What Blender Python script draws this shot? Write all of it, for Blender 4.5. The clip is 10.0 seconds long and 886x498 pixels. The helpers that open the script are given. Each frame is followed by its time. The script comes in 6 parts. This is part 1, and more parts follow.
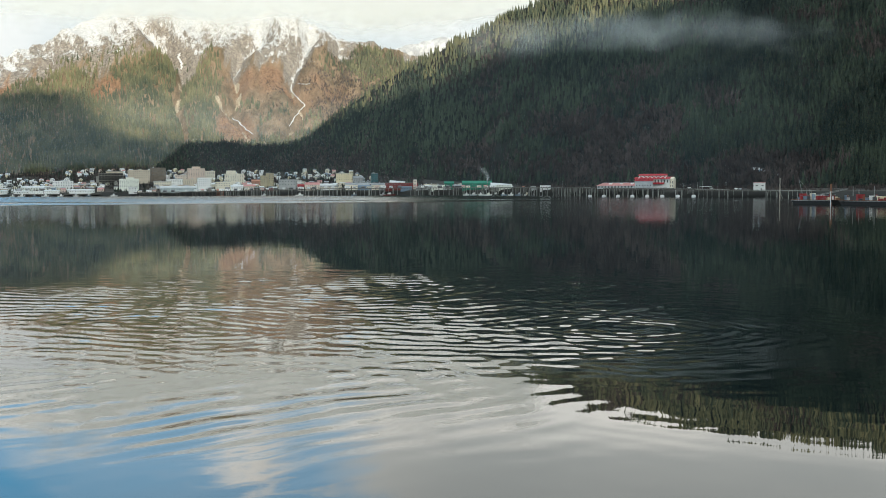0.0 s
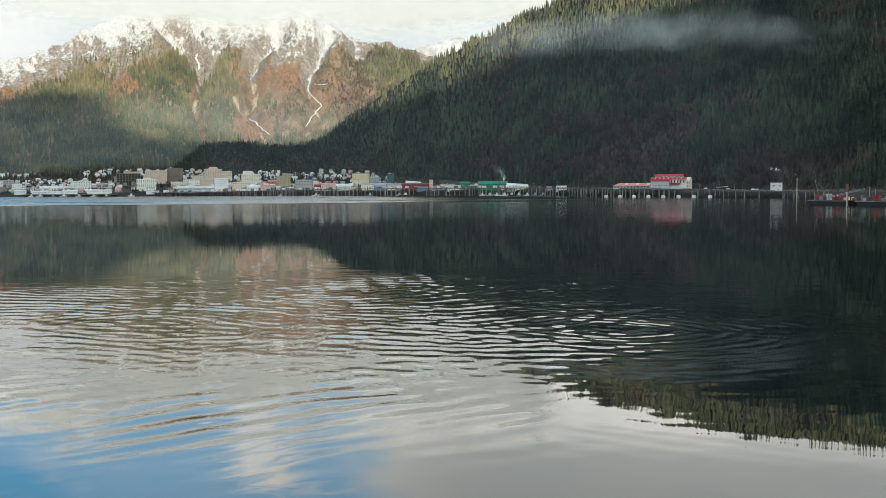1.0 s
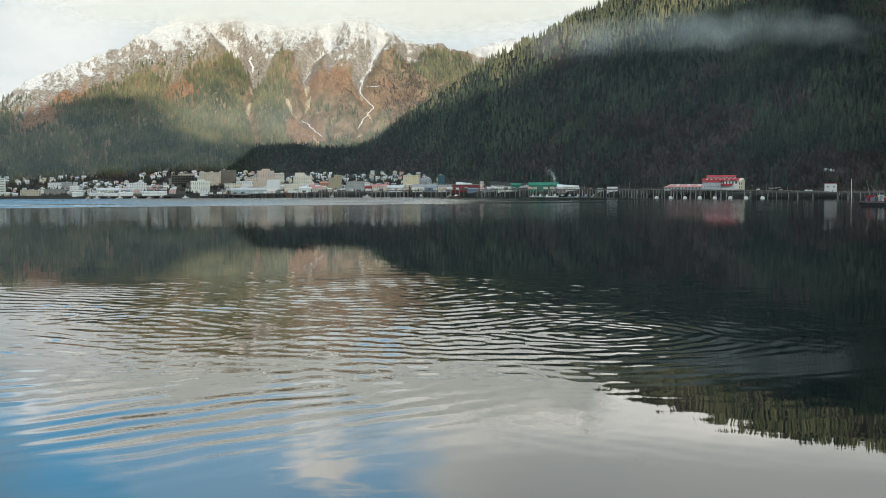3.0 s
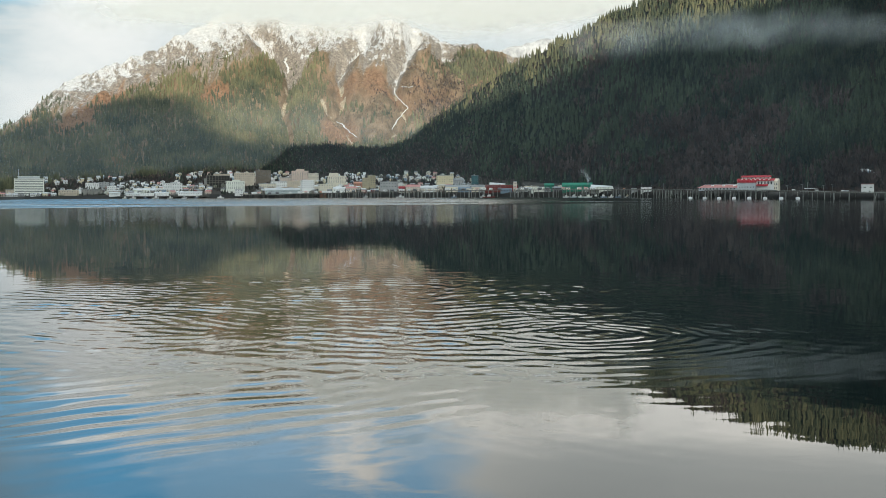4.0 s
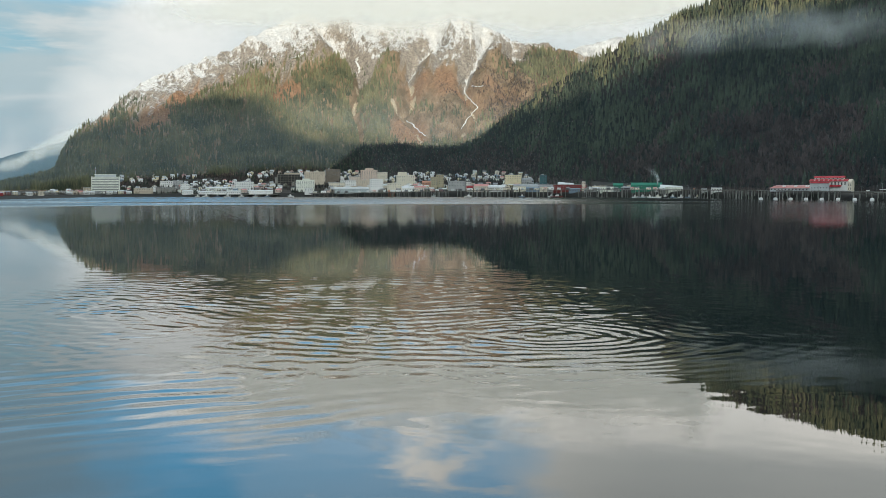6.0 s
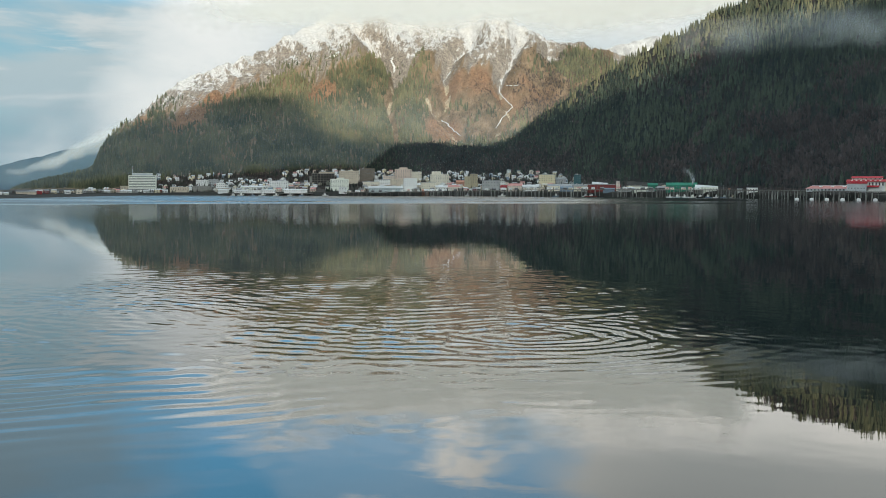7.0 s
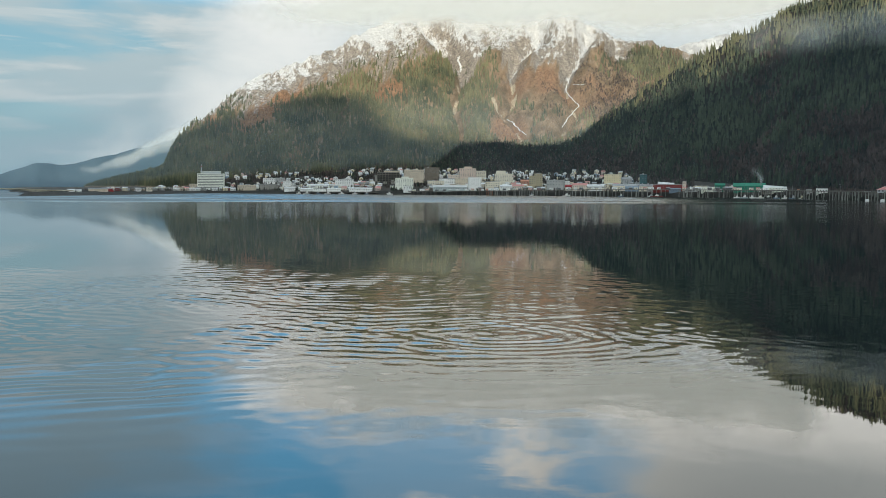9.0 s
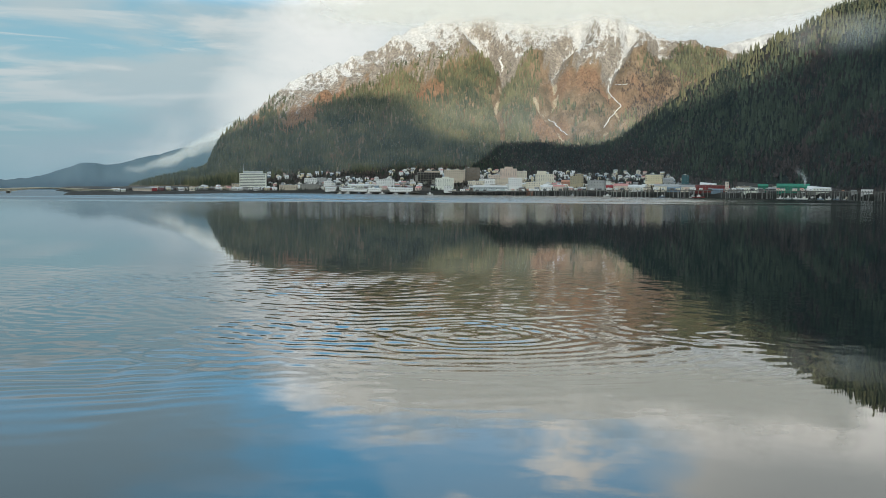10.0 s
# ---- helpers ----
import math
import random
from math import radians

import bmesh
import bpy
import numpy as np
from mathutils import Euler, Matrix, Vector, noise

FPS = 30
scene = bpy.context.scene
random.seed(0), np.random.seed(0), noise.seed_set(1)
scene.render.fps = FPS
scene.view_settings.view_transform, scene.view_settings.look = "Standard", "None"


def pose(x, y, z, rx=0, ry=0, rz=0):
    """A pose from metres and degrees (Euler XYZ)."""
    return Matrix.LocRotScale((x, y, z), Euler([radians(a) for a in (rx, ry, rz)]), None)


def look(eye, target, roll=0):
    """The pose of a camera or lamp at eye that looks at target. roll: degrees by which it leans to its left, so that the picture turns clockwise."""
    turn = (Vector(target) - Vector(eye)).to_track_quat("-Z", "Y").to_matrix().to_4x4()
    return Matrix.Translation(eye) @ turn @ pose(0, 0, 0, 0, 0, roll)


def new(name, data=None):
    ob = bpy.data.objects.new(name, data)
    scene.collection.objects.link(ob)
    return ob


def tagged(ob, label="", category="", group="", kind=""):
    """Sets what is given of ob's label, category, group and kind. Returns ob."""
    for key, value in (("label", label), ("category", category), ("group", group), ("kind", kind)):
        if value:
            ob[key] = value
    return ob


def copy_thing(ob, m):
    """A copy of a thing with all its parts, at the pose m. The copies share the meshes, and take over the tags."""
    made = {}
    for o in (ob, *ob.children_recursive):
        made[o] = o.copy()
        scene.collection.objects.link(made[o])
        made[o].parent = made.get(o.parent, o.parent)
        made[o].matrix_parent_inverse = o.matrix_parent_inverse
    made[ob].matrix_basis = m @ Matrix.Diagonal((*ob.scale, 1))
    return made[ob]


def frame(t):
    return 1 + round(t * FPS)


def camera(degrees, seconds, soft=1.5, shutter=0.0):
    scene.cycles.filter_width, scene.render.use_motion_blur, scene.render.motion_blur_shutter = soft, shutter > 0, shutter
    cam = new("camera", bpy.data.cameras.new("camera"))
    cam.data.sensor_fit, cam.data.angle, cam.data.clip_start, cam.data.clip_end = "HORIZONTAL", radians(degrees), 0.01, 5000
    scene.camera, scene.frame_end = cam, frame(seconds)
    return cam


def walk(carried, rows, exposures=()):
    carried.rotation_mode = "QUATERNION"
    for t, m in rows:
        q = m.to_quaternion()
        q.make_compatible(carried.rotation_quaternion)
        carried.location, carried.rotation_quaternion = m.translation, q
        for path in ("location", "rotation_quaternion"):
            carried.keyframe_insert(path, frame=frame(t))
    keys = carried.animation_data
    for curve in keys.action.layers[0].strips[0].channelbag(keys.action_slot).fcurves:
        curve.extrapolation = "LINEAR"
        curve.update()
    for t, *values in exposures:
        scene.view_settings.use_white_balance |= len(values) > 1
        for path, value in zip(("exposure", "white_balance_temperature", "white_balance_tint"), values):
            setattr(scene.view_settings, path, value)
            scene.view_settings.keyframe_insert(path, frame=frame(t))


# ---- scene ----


def eye_at(x, y, z, yaw, pitch, roll):
    """A camera pose: yaw to the left of +y, pitch up, roll as in look()."""
    return pose(x, y, z, 90 + pitch, 0, yaw) @ pose(0, 0, 0, 0, 0, roll)


cam = camera(43.8, 10.0, soft=0.75)
PATH = [
    (0.0, eye_at(0.00, 0.00, 14.0, 0.000, -3.105, -0.252)),
    (0.5, eye_at(0.95, 0.00, 14.0, 0.348, -3.101, -0.230)),
    (1.0, eye_at(2.42, 0.02, 14.0, 0.884, -3.086, -0.236)),
    (1.5, eye_at(4.10, 0.05, 14.0, 1.498, -3.064, -0.256)),
    (2.0, eye_at(5.71, 0.10, 14.0, 2.088, -3.040, -0.279)),
    (2.5, eye_at(7.71, 0.19, 14.0, 2.819, -3.018, -0.295)),
    (4.0, eye_at(15.06, 0.72, 14.0, 5.509, -2.976, -0.265)),
    (4.5, eye_at(17.53, 0.98, 14.0, 6.417, -2.974, -0.225)),
    (5.0, eye_at(20.07, 1.29, 14.0, 7.351, -2.978, -0.170)),
    (5.5, eye_at(22.58, 1.63, 14.0, 8.273, -2.986, -0.105)),
    (7.0, eye_at(30.19, 2.93, 14.0, 11.086, -3.032, 0.123)),
    (7.5, eye_at(32.40, 3.38, 14.0, 11.908, -3.049, 0.199)),
    (8.0, eye_at(34.92, 3.93, 14.0, 12.843, -3.065, 0.270)),
    (8.5, eye_at(36.87, 4.39, 14.0, 13.572, -3.078, 0.335)),
    (9.0, eye_at(39.63, 5.08, 14.0, 14.604, -3.089, 0.396)),
    (9.5, eye_at(42.71, 5.91, 14.0, 15.758, -3.095, 0.455)),
    (10.0, eye_at(45.51, 6.72, 14.0, 16.813, -3.099, 0.515)),
]
walk(cam, PATH, exposures=[(0.0, 0.17), (2.5, 0.10), (5.0, 0.0), (10.0, -0.07)])

# ---- light ----
SUN_EL, SUN_AZ = 9.5, 165.0  # degrees; the azimuth runs clockwise from +y
scene.view_settings.exposure = 0.0
sun_way = Vector((math.sin(radians(SUN_AZ)) * math.cos(radians(SUN_EL)), math.cos(radians(SUN_AZ)) * math.cos(radians(SUN_EL)), math.sin(radians(SUN_EL))))
sun_data = bpy.data.lights.new("sun", "SUN")
sun_data.energy, sun_data.angle, sun_data.color = 5.0, radians(0.53), (1.0, 0.87, 0.65)
sun = new("sun", sun_data)
sun.matrix_world = look(sun_way * 100, (0, 0, 0))


class Nodes:
    """Short hand for node trees."""

    def __init__(self, tree):
        self.tree = tree
        tree.nodes.clear()

    def add(self, kind, _props=None, **inputs):
        n = self.tree.nodes.new(kind)
        for k, v in (_props or {}).items():
            setattr(n, k, v)
        for k, v in inputs.items():
            self.put(n, k.replace("_", " "), v)
        return n

    def put(self, n, key, v):
        sock = n.inputs[int(key[1:])] if key[0] == "i" and key[1:].isdigit() else n.inputs[key]
        if isinstance(v, bpy.types.NodeSocket):
            self.tree.links.new(v, sock)
        else:
            sock.default_value = v

    def math(self, op, a, b=None, c=None):
        n = self.add("ShaderNodeMath", {"operation": op})
        for i, v in enumerate((a, b, c)):
            if v is not None:
                self.put(n, f"i{i}", v)
        return n.outputs[0]

    def step(self, v, lo, hi, a=0.0, b=1.0):
        n = self.add("ShaderNodeMapRange", {"interpolation_type": "SMOOTHSTEP"})
        for k, w in (("Value", v), ("From Min", lo), ("From Max", hi), ("To Min", a), ("To Max", b)):
            self.put(n, k, w)
        return n.outputs[0]

    def mix(self, f, a, b):
        n = self.add("ShaderNodeMix", {"data_type": "RGBA"})
        for i, v in ((0, f), (6, a), (7, b)):
            self.put(n, f"i{i}", v)
        return n.outputs[2]

    def noise(self, vec, scale, detail=4.0, rough=0.55, dist=0.0):
        n = self.add("ShaderNodeTexNoise")
        for k, w in (("Vector", vec), ("Scale", scale), ("Detail", detail), ("Roughness", rough), ("Distortion", dist)):
            if w is not None:
                self.put(n, k, w)
        return n.outputs["Fac"]

    def scaled(self, vec, sx, sy, sz, off=(0, 0, 0)):
        n = self.add("ShaderNodeMapping")
        self.put(n, "Vector", vec)
        n.inputs["Scale"].default_value = (sx, sy, sz)
        n.inputs["Location"].default_value = off
        return n.outputs[0]


def rgb(r, g, b):
    return (r, g, b, 1.0)


# sky: blue above, a sheet of bright cloud over the snow peaks, thinner grey bands to the north-west
world = bpy.data.worlds.new("sky")
scene.world = world
world.use_nodes = True
w = Nodes(world.node_tree)
way = w.add("ShaderNodeTexCoord").outputs["Generated"]
sep = w.add("ShaderNodeSeparateXYZ", Vector=way)
dx, dy, dz = sep.outputs
az = w.math("MULTIPLY", w.math("ARCTAN2", dx, dy), 57.2958)
el = w.math("MULTIPLY", w.math("ARCSINE", dz), 57.2958)
sky = w.add("ShaderNodeTexSky", {"sky_type": "NISHITA", "sun_disc": False, "sun_elevation": radians(SUN_EL), "sun_rotation": radians(SUN_AZ), "dust_density": 0.6})
comb = w.add("ShaderNodeCombineXYZ", X=az, Y=el)
flat = comb.outputs[0]
n_band = w.noise(w.scaled(flat, 0.06, 0.30, 1, (3.1, 1.7, 0)), 1.0, 5.0, 0.5, 0.5)
n_puff = w.noise(w.scaled(flat, 0.10, 0.22, 1, (7.0, 2.0, 0)), 1.0, 6.0, 0.55, 0.3)
# edge of the bright sheet leans to the right with height
n_edge = w.noise(w.scaled(flat, 0.10, 0.16, 1, (1.3, 4.4, 0)), 1.0, 5.0, 0.5, 0.6)
edge = w.math("SUBTRACT", w.math("ADD", az, w.math("MULTIPLY", w.math("SUBTRACT", n_edge, 0.5), 15.0)), w.math("SUBTRACT", w.math("MULTIPLY", el, 0.9), 5.0))
sheet = w.step(edge, -30.0, -25.0)
high = w.step(el, 8.9, 10.5)
# open blue above the sheet
hole_noise = w.math("ADD", w.math("MULTIPLY", n_puff, 14.0), az)
hole = w.math("MULTIPLY", w.step(hole_noise, -24.0, -18.0), w.math("SUBTRACT", 1.0, w.step(hole_noise, -1.0, 5.0)))
hole = w.math("MULTIPLY", hole, w.math("MULTIPLY", w.step(el, 11.2, 12.3), w.math("SUBTRACT", 1.0, w.step(el, 17.0, 26.0))))
sheet = w.math("MAXIMUM", sheet, w.step(az, -62.0, -85.0))
hole = w.math("MULTIPLY", hole, w.step(w.noise(w.scaled(flat, 0.11, 0.45, 1, (5.5, 0.7, 0)), 1.0, 5.0, 0.55, 0.6), 0.34, 0.52))
cover = w.math("MULTIPLY", sheet, w.math("SUBTRACT", 1.0, w.math("MULTIPLY", hole, 0.85)))
cover = w.math("MAXIMUM", cover, w.math("MULTIPLY", w.step(el, 20.0, 32.0), w.step(n_puff, 0.30, 0.48)))
thin = w.step(n_band, 0.40, 0.60)
blue = w.mix(0.97, sky.outputs[0], rgb(0.16, 0.355, 0.475))
band = w.mix(w.math("MULTIPLY", thin, 0.9), blue, rgb(0.48, 0.58, 0.61))
wisp = w.noise(w.scaled(flat, 0.085, 0.75, 1, (2.2, 6.1, 0)), 1.0, 5.0, 0.55, 0.7)
band = w.mix(w.math("MULTIPLY", w.step(wisp, 0.48, 0.64), 0.8), band, rgb(0.66, 0.71, 0.71))
band = w.mix(w.step(el, 7.5, 1.0, 0.0, 0.6), band, rgb(0.24, 0.38, 0.47))
tone = w.mix(w.step(n_puff, 0.35, 0.65), rgb(0.66, 0.73, 0.74), rgb(0.85, 0.88, 0.86))
deep = w.mix(high, tone, w.mix(w.step(n_puff, 0.38, 0.62), rgb(1.5, 1.49, 1.40), rgb(1.85, 1.80, 1.66)))
low_blue = w.mix(high, band, w.mix(0.5, rgb(0.34, 1.25, 2.15), band))
dull = w.math("MULTIPLY", w.step(el, 11.5, 14.0), w.step(w.math("ADD", az, w.math("MULTIPLY", n_puff, 10.0)), -8.0, 6.0))
deep = w.mix(w.math("MULTIPLY", dull, 0.8), deep, rgb(0.80, 0.86, 0.84))
deep = w.mix(w.step(el, 17.0, 27.0), deep, rgb(0.78, 0.85, 0.88))
# the bright bank stands in the north; the sheet overhead and to the south is dull
south = w.step(w.math("ABSOLUTE", az), 45.0, 75.0)
deep = w.mix(south, deep, rgb(0.78, 0.95, 1.02))
west = w.math("MULTIPLY", w.step(w.math("ADD", az, w.math("MULTIPLY", n_puff, 12.0)), -17.0, -24.0), w.step(el, 8.5, 11.5))
low_blue = w.mix(w.math("MULTIPLY", west, w.step(n_band, 0.30, 0.55, 0.55, 1.0)), low_blue, rgb(0.44, 0.64, 0.76))
colour = w.mix(cover, low_blue, deep)
to_sun = w.add("ShaderNodeVectorMath", {"operation": "DOT_PRODUCT"})
w.put(to_sun, "i0", way)
to_sun.inputs[1].default_value = tuple(sun_way)
glow = w.math("POWER", w.math("MAXIMUM", to_sun.outputs["Value"], 0.0), 5.0)
warm = w.add("ShaderNodeVectorMath", {"operation": "SCALE"})
warm.inputs[0].default_value = (1.3, 1.25, 1.1)
w.put(warm, "Scale", glow)
lit = w.add("ShaderNodeVectorMath", {"operation": "ADD"})
w.put(lit, "i0", colour)
w.put(lit, "i1", warm.outputs[0])
colour = lit.outputs[0]
bg = w.add("ShaderNodeBackground", Color=colour, Strength=1.0)
w.tree.links.new(bg.outputs[0], w.add("ShaderNodeOutputWorld").inputs[0])


# ---- materials ----
def material(name, rough=0.8, metal=0.0):
    """A material with a principled shader: its nodes, shader, and object-space position in metres."""
    m = bpy.data.materials.new(name)
    m.use_nodes = True
    k = Nodes(m.node_tree)
    p = k.add("ShaderNodeBsdfPrincipled")
    p.inputs["Roughness"].default_value = rough
    p.inputs["Metallic"].default_value = metal
    out = k.add("ShaderNodeOutputMaterial")
    k.tree.links.new(p.outputs[0], out.inputs[0])
    pos = k.add("ShaderNodeNewGeometry").outputs["Position"]
    return m, k, p, pos


def bump(k, p, height, strength, distance):
    n = k.add("ShaderNodeBump", Height=height, Strength=strength, Distance=distance)
    k.tree.links.new(n.outputs[0], p.inputs["Normal"])


def mottled(name, c1, c2, scale=0.4, rough=0.8, metal=0.0, bumpy=0.3, spread=0.25):
    """Paint, concrete, wood, metal: two tones in stains and grain, and a shift from piece to piece."""
    m, k, p, pos = material(name, rough, metal)
    stain = k.noise(pos, scale, 5.0, 0.6)
    grain = k.noise(pos, scale * 9, 3.0, 0.6)
    f = k.math("ADD", k.math("MULTIPLY", k.step(stain, 0.3, 0.7), 0.7), k.math("MULTIPLY", grain, 0.3))
    col = k.mix(f, rgb(*c1), rgb(*c2))
    rnd = k.add("ShaderNodeObjectInfo").outputs["Random"]
    hsv = k.add("ShaderNodeHueSaturation", Color=col, Value=k.math("ADD", 1 - spread / 2, k.math("MULTIPLY", rnd, spread)))
    k.put(p, "Base Color", hsv.outputs[0])
    k.put(p, "Roughness", k.math("ADD", rough - 0.08, k.math("MULTIPLY", grain, 0.16)))
    if bumpy:
        bump(k, p, grain, bumpy, 0.05)
    return m


def leafy(name, dark, light, tip, patch_scale=0.009):
    """Foliage: a tone for each tree, patches over the slope, paler towards the tips."""
    m, k, p, pos = material(name, 0.85)
    rnd = k.add("ShaderNodeAttribute", {"attribute_name": "tone"}).outputs["Fac"]
    patch = k.noise(pos, patch_scale, 4.0, 0.6)
    f = k.math("ADD", k.math("MULTIPLY", rnd, 0.7), k.math("MULTIPLY", k.step(patch, 0.38, 0.62), 0.3))
    col = k.mix(f, rgb(*dark), rgb(*light))
    fine = k.noise(pos, 0.5, 3.0, 0.7)
    col = k.mix(k.math("MULTIPLY", k.step(fine, 0.45, 0.75), 0.4), col, rgb(*tip))
    k.put(p, "Base Color", col)
    k.put(p, "Specular IOR Level", 0.15)
    return m


M = {}
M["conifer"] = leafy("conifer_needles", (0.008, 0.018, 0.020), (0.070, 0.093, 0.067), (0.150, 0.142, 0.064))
# paler olive needles; on the wooded crest they stand in for sunlight
M["conifer_far"] = leafy("conifer_needles_olive_sunlit", (0.034, 0.050, 0.037), (0.170, 0.166, 0.095), (0.21, 0.192, 0.108))
M["brush"] = leafy("red_brown_brush", (0.095, 0.062, 0.042), (0.27, 0.185, 0.12), (0.25, 0.20, 0.13))
M["twigs"] = leafy("bare_twigs", (0.032, 0.026, 0.026), (0.135, 0.108, 0.102), (0.138, 0.113, 0.102))


def snow_ground():
    m, k, p, pos = material("alpine_slope", 0.9)
    attr = lambda key: k.add("ShaderNodeAttribute", {"attribute_name": key}).outputs["Fac"]
    mid = k.noise(k.scaled(pos, 1, 0.35, 0.35), 0.03, 5.0, 0.65)
    fine = k.noise(pos, 0.12, 5.0, 0.7)
    streak = k.noise(k.scaled(pos, 1, 0.10, 0.10), 0.028, 5.0, 0.65, 0.5)
    grass = k.mix(k.step(mid, 0.36, 0.64), rgb(0.128, 0.098, 0.062), rgb(0.285, 0.205, 0.138))
    grass = k.mix(k.math("MULTIPLY", k.step(fine, 0.45, 0.7), 0.5), grass, rgb(0.155, 0.118, 0.078))
    brush = k.mix(k.step(fine, 0.32, 0.68), rgb(0.175, 0.092, 0.055), rgb(0.34, 0.205, 0.122))
    rock = k.mix(k.step(fine, 0.3, 0.7), rgb(0.115, 0.105, 0.098), rgb(0.36, 0.32, 0.28))
    gravel = k.mix(k.step(fine, 0.35, 0.65), rgb(0.30, 0.25, 0.18), rgb(0.52, 0.45, 0.34))
    red = k.step(k.math("ADD", attr("red"), k.math("MULTIPLY", k.math("SUBTRACT", mid, 0.5), 0.9)), 0.15, 0.85)
    col = k.mix(red, grass, brush)
    snow_in = attr("snow")
    # bare rock shows towards the snow line and in steep streaks
    bare = k.math("ADD", k.math("MULTIPLY", snow_in, 0.8), k.math("MULTIPLY", k.math("SUBTRACT", streak, 0.5), 2.4))
    col = k.mix(k.step(bare, 0.05, 0.45), col, rock)
    col = k.mix(k.step(k.math("ADD", attr("scree"), k.math("MULTIPLY", k.math("SUBTRACT", fine, 0.5), 1.1)), 0.40, 0.75), col, gravel)
    # snow keeps to ledges and gullies and slides off the steep faces
    tilt = k.add("ShaderNodeSeparateXYZ", Vector=k.add("ShaderNodeNewGeometry").outputs["Normal"]).outputs[2]
    rill = k.noise(k.scaled(pos, 1, 0.28, 0.28), 0.075, 6.0, 0.74, 0.9)
    flake = k.noise(k.scaled(pos, 1, 0.4, 0.4), 0.28, 4.0, 0.7)
    line = k.math("ADD", snow_in, k.math("MULTIPLY", k.math("SUBTRACT", rill, 0.5), 3.6))
    line = k.math("ADD", line, k.math("MULTIPLY", k.math("SUBTRACT", flake, 0.5), 1.5))
    line = k.math("ADD", line, k.math("MULTIPLY", k.math("SUBTRACT", tilt, 0.72), 2.4))
    snow = k.step(line, 0.72, 1.45)
    col = k.mix(snow, col, k.mix(k.step(fine, 0.3, 0.7), rgb(0.42, 0.43, 0.45), rgb(0.70, 0.71, 0.73)))
    k.put(p, "Base Color", col)
    k.put(p, "Roughness", k.step(snow, 0.0, 1.0, 0.95, 0.7))
    k.put(p, "Specular IOR Level", 0.2)
    bump(k, p, k.math("ADD", mid, k.math("MULTIPLY", fine, 0.6)), 0.9, 14.0)
    return m


def forest_floor():
    m, k, p, pos = material("forest_floor", 0.95)
    big = k.noise(pos, 0.004, 5.0, 0.6)
    fine = k.noise(pos, 0.15, 5.0, 0.7)
    col = k.mix(k.step(big, 0.4, 0.6), rgb(0.032, 0.030, 0.028), rgb(0.021, 0.029, 0.026))
    col = k.mix(k.math("MULTIPLY", k.step(fine, 0.5, 0.75), 0.6), col, rgb(0.046, 0.042, 0.038))
    k.put(p, "Base Color", col)
    k.put(p, "Specular IOR Level", 0.1)
    bump(k, p, fine, 0.8, 4.0)
    return m


M["alpine"] = snow_ground()
M["forest_floor"] = forest_floor()
# the blue of distant haze is put into the hills' base colour
M["far_hill"] = mottled("haze_tinted_hill", (0.025, 0.065, 0.10), (0.055, 0.10, 0.135), 0.006, 0.95, 0, 0, 0.05)
M["snow_rock"] = mottled("snow_over_rock", (0.22, 0.23, 0.25), (0.62, 0.64, 0.67), 0.03, 0.8, 0, 0.3, 0.05)
M["snow"] = mottled("packed_snow", (0.46, 0.47, 0.48), (0.68, 0.69, 0.70), 0.05, 0.7, 0, 0.2, 0.05)


def shore_material():
    """Gravel and grass on top; below, dark rock and weed with the piers' shade painted in."""
    m, k, p, pos = material("gravel_shore", 0.9)
    z = k.add("ShaderNodeSeparateXYZ", Vector=pos).outputs[2]
    big = k.noise(pos, 0.02, 5.0, 0.6)
    fine = k.noise(pos, 0.4, 4.0, 0.6)
    dry = k.mix(k.step(big, 0.4, 0.6), rgb(0.022, 0.020, 0.018), rgb(0.044, 0.040, 0.033))
    bank_shade = k.mix(fine, rgb(0.008, 0.009, 0.009), rgb(0.022, 0.022, 0.018))
    k.put(p, "Base Color", k.mix(k.step(k.math("ADD", z, fine), 8.0, 10.0), bank_shade, dry))
    bump(k, p, fine, 0.5, 0.4)
    return m


M["shore"] = shore_material()


